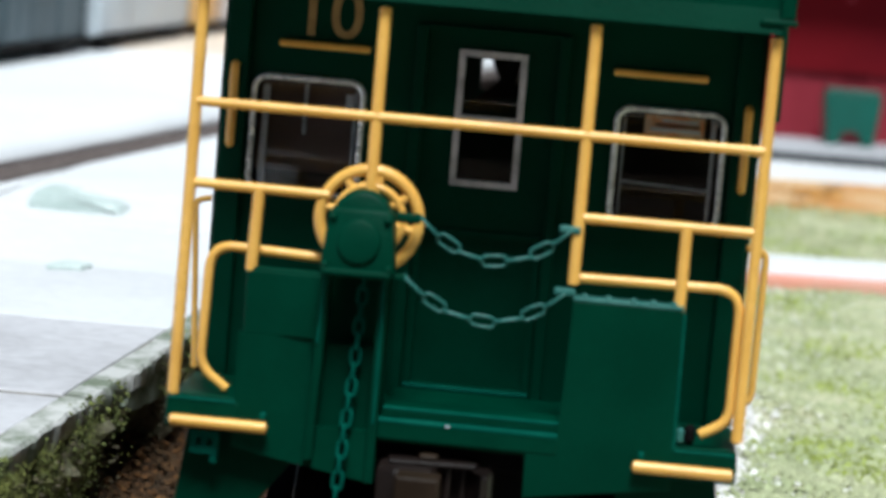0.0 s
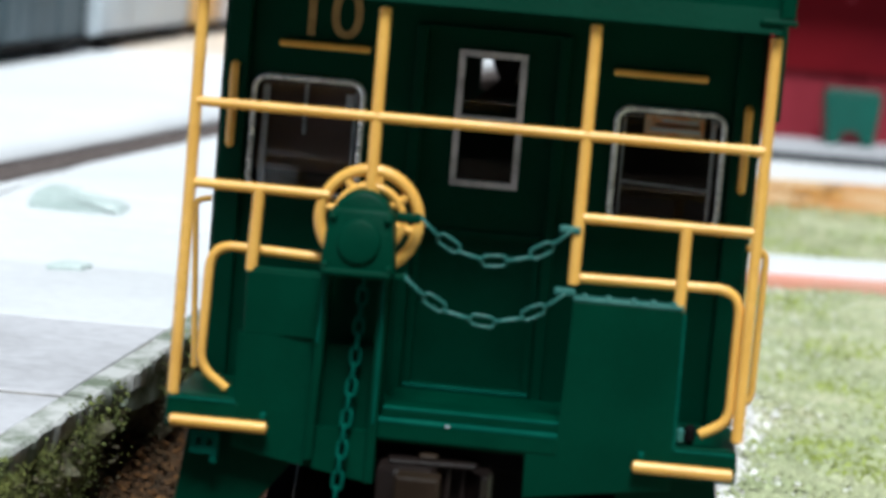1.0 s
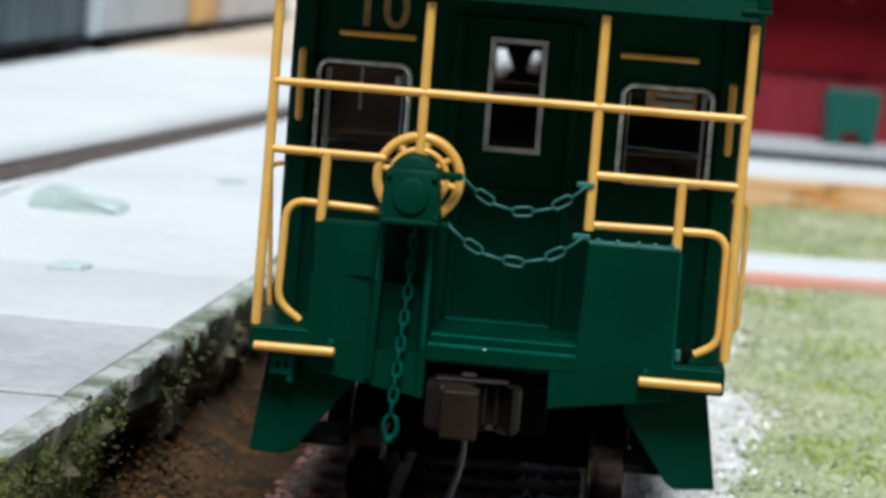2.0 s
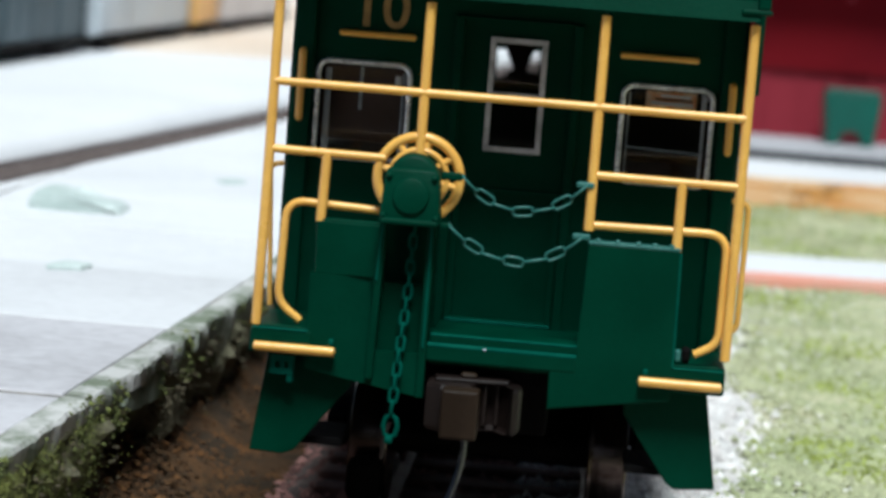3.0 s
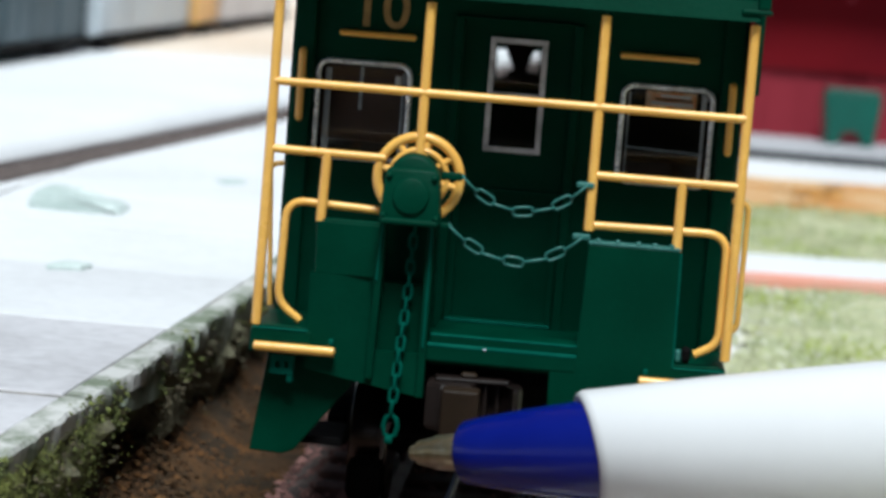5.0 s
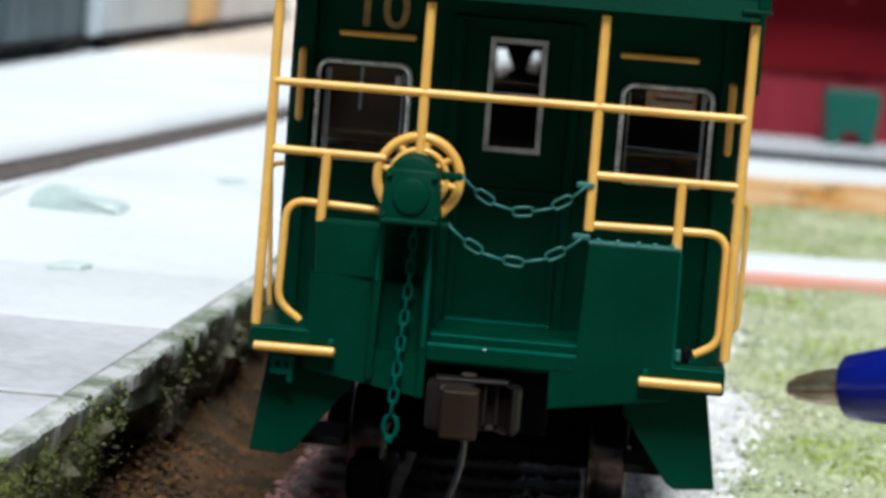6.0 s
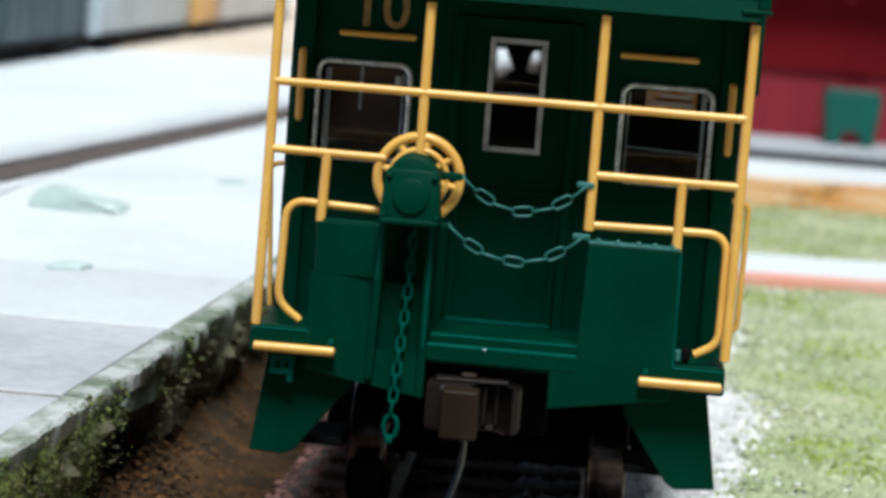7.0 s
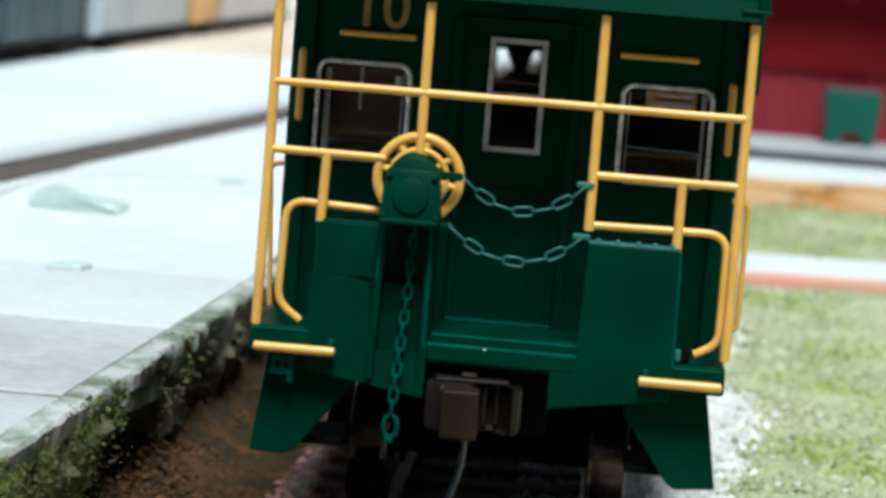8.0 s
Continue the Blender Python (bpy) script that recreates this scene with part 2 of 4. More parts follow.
def pierced(bm, x0, x1, z0, z1, y0, y1, holes):
    """A wall in the x-z plane from y0 to y1 with rectangular openings (x0, x1, z0, z1), as one closed shell."""
    xs = sorted({x0, x1, *[h[0] for h in holes], *[h[1] for h in holes]})
    zs = sorted({z0, z1, *[h[2] for h in holes], *[h[3] for h in holes]})
    nx, nz = len(xs) - 1, len(zs) - 1

    def solid(i, k):
        if not (0 <= i < nx and 0 <= k < nz):
            return False
        mx, mz = (xs[i] + xs[i + 1]) / 2, (zs[k] + zs[k + 1]) / 2
        return not any(h[0] < mx < h[1] and h[2] < mz < h[3] for h in holes)
    V = {(i, k, s): bm.verts.new((x, y0 if s == 0 else y1, z)) for i, x in enumerate(xs) for k, z in enumerate(zs) for s in (0, 1)}
    for i in range(nx):
        for k in range(nz):
            if not solid(i, k):
                continue
            c = [(i, k), (i + 1, k), (i + 1, k + 1), (i, k + 1)]
            for s in (0, 1):
                bm.faces.new([V[p[0], p[1], s] for p in c])
            for (di, dk), p, q in (((0, -1), c[0], c[1]), ((1, 0), c[1], c[2]), ((0, 1), c[2], c[3]), ((-1, 0), c[3], c[0])):
                if not solid(i + di, k + dk):
                    bm.faces.new((V[p[0], p[1], 0], V[q[0], q[1], 0], V[q[0], q[1], 1], V[p[0], p[1], 1]))
    bmesh.ops.delete(bm, geom=[v for v in bm.verts if not v.link_faces], context="VERTS")
    return bm


def rounded(x0, x1, z0, z1, r, n=5):
    out = []
    for cx, cz, a in ((x1 - r, z1 - r, 0), (x0 + r, z1 - r, 90), (x0 + r, z0 + r, 180), (x1 - r, z0 + r, 270)):
        out += [(cx + r * math.cos(radians(a + 90 * k / n)), cz + r * math.sin(radians(a + 90 * k / n))) for k in range(n + 1)]
    return out


def loop_frame(bm, outer, inner, y0, y1):
    """A frame between two outlines of the same number of corners."""
    n = len(outer)
    P = [[bm.verts.new((x, y, z)) for x, z in poly] for poly in (outer, inner) for y in (y0, y1)]
    for a, b in ((0, 2), (3, 1), (1, 0), (2, 3)):
        for i in range(n):
            j = (i + 1) % n
            bm.faces.new((P[a][i], P[a][j], P[b][j], P[b][i]))
    return bm


def scatter(name, material, spots, label, category, squash=0.7, parent=None):
    """Many small uneven lumps in one mesh: spots is an array of x, y, z, size."""
    spots = np.asarray(spots, float)
    n = len(spots)
    rng = np.random.RandomState(len(spots))
    base = np.array([(1, 0, 0), (-1, 0, 0), (0, 1, 0), (0, -1, 0), (0, 0, 1), (0, 0, -1)], float)
    v = base[None] * (0.65 + 0.7 * rng.rand(n, 6, 1)) + (rng.rand(n, 6, 3) - 0.5) * 0.7
    a = rng.rand(n) * 6.283
    c, s = np.cos(a)[:, None], np.sin(a)[:, None]
    x, y = v[..., 0] * c - v[..., 1] * s, v[..., 0] * s + v[..., 1] * c
    v = np.stack([x, y, v[..., 2] * squash], -1) * spots[:, None, 3:4] + spots[:, None, :3]
    tri = np.array([(0, 2, 4), (2, 1, 4), (1, 3, 4), (3, 0, 4), (2, 0, 5), (1, 2, 5), (3, 1, 5), (0, 3, 5)])
    faces = (tri[None] + 6 * np.arange(n)[:, None, None]).reshape(-1, 3)
    me = bpy.data.meshes.new(name)
    me.from_pydata((v.reshape(-1, 3) * MM).tolist(), [], faces.tolist())
    me.materials.append(material)
    ob = new(name, me)
    ob.parent = parent
    return tagged(ob, label, category, kind="stuff")


def sheet(name, xs, ys, height, material, parent=None, inside=None):
    """A ground sheet over the grid xs, ys with the height function (x, y) -> z."""
    bm = bmesh.new()
    g = [[bm.verts.new((x, y, height(x, y))) for y in ys] for x in xs]
    for i in range(len(xs) - 1):
        for j in range(len(ys) - 1):
            if inside is None or inside((xs[i] + xs[i + 1]) / 2, (ys[j] + ys[j + 1]) / 2):
                bm.faces.new((g[i][j], g[i + 1][j], g[i + 1][j + 1], g[i][j + 1]))
    return part(name, bm, material, parent, smooth=True)


def wob(x, y, s, amp, k=0.0):
    return noise.noise(Vector((x / s, y / s, k))) * amp


# ---- the large structure ----
def build_ground():
    def steps(a, b, fine_a, fine_b, d):
        return sorted({a, b, fine_a - 150, fine_b + 200, *np.arange(fine_a, fine_b + d, d).tolist()})
    xs, ys = steps(-720, 720, -70, 150, 4), steps(-460, 1200, -240, 480, 6)
    g = sheet("ground", xs, ys, lambda x, y: -4.0 + (wob(x, y, 14, 0.5) + wob(x, y, 4, 0.25, 3) if abs(x) < 160 else 0), EARTH)
    tagged(g, "brown earth ground of the model layout", "ground", kind="structure")
    t = sheet("turf", [26 + i * 2.5 for i in range(52)], [-240 + j * 4 for j in range(158)],
              lambda x, y: -3.5 + wob(x, y, 9, 0.5, 5) + wob(x, y, 30, 0.6, 8), TURF,
              inside=lambda x, y: x > 27 + wob(x, y, 9, 4, 2) and y < 350 + wob(x, y, 12, 14))
    tagged(t, "pale green turf beside the track", "grass", kind="structure")
    p = sheet("grit_strip", [15.5 + i * 1.5 for i in range(11)], [-60 + j * 4 for j in range(105)],
              lambda x, y: -3.25 - 0.1 * max(0, x - 19) + wob(x, y, 5, 0.25, 6), GRIT,
              inside=lambda x, y: x < 26 + wob(x, y, 10, 4, 9) + 0.02 * y)
    tagged(p, "pale grey grit beside the ballast", "gravel", kind="structure")
    d = sheet("dirt", [20 + i * 5 for i in range(30)], [330 + j * 5 for j in range(22)],
              lambda x, y: -3.55 + wob(x, y, 14, 0.5, 4), TAN)
    tagged(d, "orange tan dirt strip in front of the station", "ground", kind="structure")


def build_backing():
    # added board whose sunlit white fills the view through the caboose windows
    tagged(part("wall_far", boxes((-720, 720, 1180, 1200, -4, 420)), ROAD), "plain pale board added beyond the layout to look white through the windows", "wall", kind="structure")


def platform_edge(y):
    return -29.9 + 0.045 * min(y, 80)


def build_platform():
    th = thing("platform", "pale worn concrete station platform with cracked slabs", "platform", kind="structure")
    L, gap = 36.7, 0.8
    rng = random.Random(4)
    for k in range(-7, 13):
        y0, y1 = 5 + k * L - L + gap / 2, 5 + k * L - gap / 2
        # coping stone along the edge, with a chipped outer face
        bm = bmesh.new()
        n, cols = 60, []
        for j in range(n + 1):
            y = y0 + (y1 - y0) * j / n
            e = platform_edge(y)
            chip = wob(y, k, 3.2, 0.55) + wob(y, k, 1.1, 0.4, 7)
            drop = max(0.0, wob(y, k, 6.0, 1.2, 11))
            low = 5.7 - 2.4 * math.exp(-((y - 57) / 9) ** 2) + 0.7 * math.exp(-((y - 19) / 5) ** 2) + wob(y, k, 4.0, 1.5, 5) + wob(y, k, 1.2, 0.5, 6)
            cols.append([bm.verts.new(p) for p in ((e - 2.3 + wob(y, k, 5.0, 0.35, 21), y, 5.0), (e - 2.3 + wob(y, k, 5.0, 0.35, 21) + wob(y, k, 1.3, 0.12, 22), y, 8.05), (e - 0.35 + chip * 0.45, y, 8.02 - drop * 0.1),
                                                    (e - 0.1 + chip * 0.6, y, 7.75 - drop * 0.5), (e - 0.2 + chip, y, 6.6), (e - 0.7 + chip * 1.3, y, low))])
        for A, B in zip(cols, cols[1:]):
            for i in range(6):
                bm.faces.new((A[i], A[(i + 1) % 6], B[(i + 1) % 6], B[i]))
        bm.faces.new(cols[0]), bm.faces.new(cols[-1][::-1])
        part("coping_stone", bm, COPING, th, smooth=True)
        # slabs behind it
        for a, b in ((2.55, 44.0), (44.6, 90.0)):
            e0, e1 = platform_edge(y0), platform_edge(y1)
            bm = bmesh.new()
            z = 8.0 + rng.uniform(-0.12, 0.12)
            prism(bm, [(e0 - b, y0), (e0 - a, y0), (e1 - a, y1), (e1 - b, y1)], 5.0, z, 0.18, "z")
            # tone steps paler along the track, standing for brighter light farther off
            part("slab", bm, PALE_CONCRETE if y0 > 74 else MID_CONCRETE if y0 > 40 else CONCRETE, th)
    bm = bmesh.new()
    prism(bm, [(platform_edge(-235) - 95, -235), (platform_edge(-235) - 1.5, -235), (platform_edge(80) - 1.5, 80), (platform_edge(80) - 1.5, 430), (platform_edge(80) - 95, 430)], 4.4, 7.85, 0, "z")
    part("bedding", bm, JOINT_DIRT, th, "dark dirt in the joints between the slabs")
    # crumbling bank under the coping
    def bank(u, y):
        e = platform_edge(y)
        x = e - 0.7 - 2.1 * u + wob(u * 9, y, 5, 2.2) + wob(u * 9, y, 1.7, 1.3, 4) - 13.0 * math.exp(-((y - 22) / 8.0) ** 4) * math.sin(3.14 * min(1, u * 0.9 + 0.12))
        return (x, y, 6.0 - 10.6 * u + wob(u * 7, y, 2.3, 0.5, 9))
    bm = bmesh.new()
    rows = [[bm.verts.new(bank(i / 12, y)) for i in range(13)] for y in np.arange(-230, 300, 0.8)]
    for A, B in zip(rows, rows[1:]):
        for i in range(12):
            bm.faces.new((A[i], A[i + 1], B[i + 1], B[i]))
    part("bank", bm, BROKEN, th, "crumbling mossy edge wall under the slabs", smooth=False)
    bm = bmesh.new()
    prism(bm, [(15, 5.6), (17, 4.6), (20, 4.9), (23, 4.0), (27, 4.3), (31, 3.4), (34, 4.6), (33, 6.9), (26, 7.2), (17, 6.9)], -31.2, -29.2, 0.35, "x")
    part("broken_chunk", bm, MOSSY, th, "broken greenish concrete chunk")
    # earth heaped against the foot of the edge
    bm = bmesh.new()
    rows = []
    for y in np.arange(-60, 240, 1.2):
        top = 1.6 + wob(y, 0, 9, 1.0, 31) - 2.2 * math.exp(-((y - 26) / 9) ** 2)
        rows.append([bm.verts.new((platform_edge(y) - 4.0 + 9.5 * u + wob(u * 9, y, 4, 0.5, 32), y,
                                   -4.6 + (top + 4.6) * (1 - u) ** 1.4 + wob(u * 9, y, 2.2, 0.45, 33) + wob(u * 9, y, 0.8, 0.2, 34))) for u in [k / 12 for k in range(13)]])
    for A, B in zip(rows, rows[1:]):
        for i in range(12):
            bm.faces.new((A[i], A[i + 1], B[i + 1], B[i]))
    tagged(part("earth_slope", bm, EARTH, smooth=True), "dark brown earth heaped against the platform edge", "earth", kind="structure")
    # a low raised block lying on the slabs
    bm = bmesh.new()
    prism(bm, [(-63.8, 7.9), (-63.6, 9.4), (-62.6, 10.5), (-60.6, 10.7), (-58.6, 9.9), (-55.6, 9.5), (-53.2, 9.3), (-52.2, 8.6), (-52.0, 7.9)], 127, 135, 0.6)
    tagged(part("block", bm, PALE_BLOCK, smooth=True), "low pale concrete block on the platform", "block", kind="structure")
    bm = bmesh.new()
    prism(bm, [(-49, 73), (-45.5, 74), (-44.8, 76.5), (-48, 77.5)], 7.9, 8.7, 0.3, "z")
    tagged(part("chip", bm, PALE_BLOCK), "greenish concrete chip on the platform", "rubble")
    bm = bmesh.new()
    prism(bm, [(-48.5, 181), (-46.8, 178.5), (-44.2, 181), (-44.6, 184), (-47.2, 184.5)], 7.9, 8.45, 0.2, "z")
    tagged(part("chip", bm, PALE_BLOCK), "flat greenish concrete chip on the platform", "rubble")


def build_upper_road():
    def edge(y):
        return -79 + 0.105 * (y - 173)
    bm = bmesh.new()
    prof = [(-3.0, 6.0), (-0.2, 7.8), (0.1, 8.9), (-0.6, 10.2), (-2.2, 11.3), (-4.8, 12.1), (-9.0, 12.6), (-16.0, 12.85), (-260, 12.9), (-260, 6)]
    rings = [[bm.verts.new((edge(y) + a + wob(y, i, 14, 0.5), y, z)) for i, (a, z) in enumerate(prof)] for y in range(-240, 1176, 8)]
    for A, B in zip(rings, rings[1:]):
        for i in range(len(prof) - 1):
            bm.faces.new((A[i], A[i + 1], B[i + 1], B[i]))
    tagged(part("road", bm, ROAD, smooth=True), "smooth white concrete road with a rounded kerb", "road", kind="structure")
    # dark strip laid along the kerb's foot as its shadow line
    bm = bmesh.new()
    prism(bm, [(edge(y) + (7.0 if s else -2), y) for s, y in ((0, -240), (1, -240), (1, 1176), (0, 1176))], 6.5, 8.35, 0.3, "z")
    tagged(part("gutter", bm, BALLAST_BED), "dark strip standing for the shadow along the road kerb", "gutter", kind="structure")
    bm = bmesh.new()
    prism(bm, [(-118, 455), (-80, 475), (-60, 560), (-60, 1176), (-175, 1176), (-175, 560)], 12.5, 13.15, 0.2, "z")
    tagged(part("siding_bed", bm, PALE_DIRT), "beige dirt bed under the parked freight cars", "ground", kind="structure")


def build_track():
    th = thing("railway_track", "model railway track with steel rails and brown ties", "track", kind="structure")
    for s in (-1, 1):
        bm = bmesh.new()
        prof = [(-1.2, -2.15), (1.2, -2.15), (1.2, -1.8), (0.3, -1.5), (0.3, -0.65), (0.48, -0.45), (0.48, -0.05), (0.38, 0.0), (-0.38, 0.0), (-0.48, -0.05), (-0.48, -0.45), (-0.3, -0.65), (-0.3, -1.5), (-1.2, -1.8)]
        prism(bm, [(s * 8.73 + a, b) for a, b in prof], -260, 700)
        part("rail", bm, STEEL, th)
    bm = boxes((-15.2, 15.2, -1.4, 1.4, -4.0, -2.15, 0.15))
    first = part("tie", bm, TIE, th, at=(0, 0, 0))
    first.location = (0, -0.258, 0)
    rng = random.Random(2)
    for k in range(1, 136):
        piece("tie", first.data, th, (rng.uniform(-0.4, 0.4), -258 + 7 * k, rng.uniform(-0.08, 0.05)), rng.uniform(-0.02, 0.02))
    # ballast shoulder and stones
    bm = bmesh.new()
    prism(bm, [(-19, -4.3), (19, -4.3), (16.5, -2.9), (-16.5, -2.9)], -260, 700)
    tagged(part("ballast_bed", bm, BALLAST_BED), "grey ballast bed under the track", "ballast", kind="structure")
    r = np.random.RandomState(5)
    n = 24000
    x, y = r.uniform(2, 30, n), r.uniform(-110, 380, n)
    z = np.where(x < 15.5, -2.75, -2.75 - 0.11 * (x - 15.5))
    keep = (x < 23.5 + 2.5 * np.sin(y / 11) + r.normal(0, 2.0, n) + y * 0.03)
    S = np.stack([x, y, z, r.uniform(0.35, 0.85, n)], 1)[keep]
    scatter("ballast", STONE, S, "loose pale grey ballast stones beside the rail", "ballast")
    n = 3000
    S = np.stack([r.uniform(10.2, 17.5, n), r.uniform(8, 130, n), np.full(n, -2.05), r.uniform(0.35, 0.75, n)], 1)
    scatter("ballast", STONE, S, "pale ballast stones heaped over the tie ends", "ballast")
    n = 7000
    x, y = r.uniform(-19, 5, n), r.uniform(0, 330, n)
    z = np.where(x > -15.5, -2.8, -2.8 - 0.35 * (-15.5 - x))
    scatter("ballast", PINK_STONE, np.stack([x, y, z, r.uniform(0.28, 0.7, n)], 1), "reddish brown ballast stones round the ties", "ballast")


def build_scenery():
    r = np.random.RandomState(8)
    # crumbs of earth on the platform side
    n = 11000
    x, y = r.uniform(-34, -18.5, n), r.uniform(-10, 200, n)
    u = np.clip((x - np.array([platform_edge(v) for v in y]) + 4.0) / 9.5, 0, 1)
    z = np.maximum(-3.9, -4.6 + 6.0 * (1 - u) ** 1.4)
    keep = x > np.array([platform_edge(v) for v in y]) - 3.0
    scatter("earth_crumbs", EARTH_BITS, np.stack([x, y, z, r.uniform(0.12, 0.42, n)], 1)[keep], "loose brown earth crumbs", "earth")
    n = 5000
    y = r.uniform(-20, 120, n)
    u = r.rand(n)
    x = np.array([platform_edge(v) for v in y]) - 0.6 - 2.0 * u + r.normal(0, 0.8, n)
    keep = (np.abs(y - 22) > 8) & ((y < 40) | (r.rand(n) < 0.35))
    scatter("rubble", RUBBLE, np.stack([x, y, 5.6 - 9.4 * u, r.uniform(0.08, 0.26, n)], 1)[keep], "crumbled concrete rubble under the platform edge", "rubble", 0.9)
    # moss and weeds at the foot and lip of the platform
    n = 9000
    y = r.uniform(-30, 150, n)
    x = np.array([platform_edge(v) for v in y]) - 3.2 + r.normal(0, 1.5, n)
    z = -3.2 + np.clip(r.normal(0, 1.1, n), -1, 4)
    keep = np.sin(y / 6.0) + np.sin(y / 2.7 + 1) + r.normal(0, 0.7, n) > 0.4
    keep &= ((y < 34) | (r.rand(n) < 0.35)) & (np.abs(y - 22) > 8)
    scatter("weeds", WEED, np.stack([x, y, z, r.uniform(0.1, 0.32, n)], 1)[keep], "yellow green weeds at the foot of the platform", "weeds", 1.0)
    n = 7000
    y = -25 + 135 * r.rand(n) ** 1.6
    x = np.array([platform_edge(v) for v in y]) + r.normal(-0.35, 0.45, n)
    z = 4.0 + 4.1 * r.rand(n) ** 1.3
    keep = np.sin(y / 5.0) + np.sin(y / 1.9) + r.normal(0, 0.6, n) > 0.5 + 0.9 * (y > 34)
    keep &= np.abs(y - 22) > 7
    scatter("moss", WEED, np.stack([x, y, z, r.uniform(0.08, 0.22, n)], 1)[keep], "dark moss on the chipped platform edge", "moss", 0.8)
    n = 60000
    y = -28 + 48 * r.rand(n) ** 1.4
    z = np.clip(r.normal(2.2, 2.4, n), -3.5, 6.6)
    x = np.array([platform_edge(v) for v in y]) - 0.3 - 0.2 * (6 - z) + r.normal(0, 0.7, n)
    keep = (np.abs(y - 22) > 7) & (np.sin(y / 4.0 + 0.8) + np.sin(y / 1.7) + r.normal(0, 0.7, n) > 0.1 + 0.09 * np.clip(y, -10, 40))
    scatter("weed_tufts", TUFT, np.stack([x, y, z, r.uniform(0.025, 0.07, n)], 1)[keep], "pale yellow green weed tufts against the platform", "weeds", 1.1)
    stones = [(-31.6, 33, -3.6, 0.6), (-30.9, 36, -3.7, 0.45), (-32.2, 38, -3.5, 0.7), (-30.2, 40, -3.7, 0.5), (-32.6, 29, -3.5, 0.5), (-29.5, 38, -3.8, 0.4)]
    scatter("fallen_stones", PINK_STONE, stones, "small pinkish stones fallen from the broken edge", "rubble", 0.8)
    n = 420
    x, y = r.uniform(38, 66, n), 342 + 55 * r.rand(n)
    keep = np.sin(x / 4.0 + 1.0) + np.sin(y / 9.0 + x / 7.0) > 0.3
    scatter("dirt_clods", CLOD, np.stack([x, y, np.full(n, -3.4), r.uniform(0.5, 1.3, n)], 1)[keep], "rusty brown clods on the dirt strip", "earth", 0.5)
    # turf flock
    n = 42000
    y = 30 + 322 * r.rand(n) ** 1.7
    x = 20 + r.rand(n) * (30 + (y - 30) * 0.26)
    keep = x > 25 + 2.5 * np.sin(y / 11) + r.normal(0, 2.2, n) + y * 0.012
    bare = np.sin(x / 5 + 1.3 * np.sin(y / 9)) + np.sin(y / 6.5 + x / 9) + r.normal(0, 0.6, n)
    keep &= bare > -1.5
    S = np.stack([x, y, -3.35 + 0.25 * r.rand(n), r.uniform(0.2, 0.6, n)], 1)
    dark = (bare > 1.0) & (r.rand(n) < 0.55)
    scatter("turf_flock", FLOCK, S[keep & ~dark], "pale green turf flock", "grass", 0.75)
    scatter("turf_clumps", FLOCK_DARK, S[keep & dark], "darker green clumps in the turf", "grass", 0.9)
    n = 1500
    x, y = r.uniform(22, 60, n), 30 + 200 * r.rand(n)
    scatter("gravel", STONE, np.stack([x, y, np.full(n, -3.2), r.uniform(0.15, 0.4, n)], 1), "pale grit scattered on the turf", "gravel")


def build_kerb_path():
    th = thing("footpath", "white footpath with a red painted kerb", "footpath", kind="structure")
    L = 58.0
    for k in range(4):
        x0, x1 = 25 + k * L, 25 + (k + 1) * L - 0.3
        y0, y1 = 205 + 0.16 * (x0 - 30), 205 + 0.16 * (x1 - 30)
        bm = bmesh.new()
        prism(bm, [(x0, y0), (x1, y1), (x1, y1 + 6.5), (x0, y0 + 6.5)], -4.2, -1.7, 0.3, "z")
        part("kerb_stone", bm, RED_EDGE, th)
        bm = bmesh.new()
        prism(bm, [(x0, y0 + 6.7), (x1, y1 + 6.7), (x1, y1 + 34), (x0, y0 + 34)], -4.2, -1.8, 0.3, "z")
        part("slab", bm, ROAD, th)


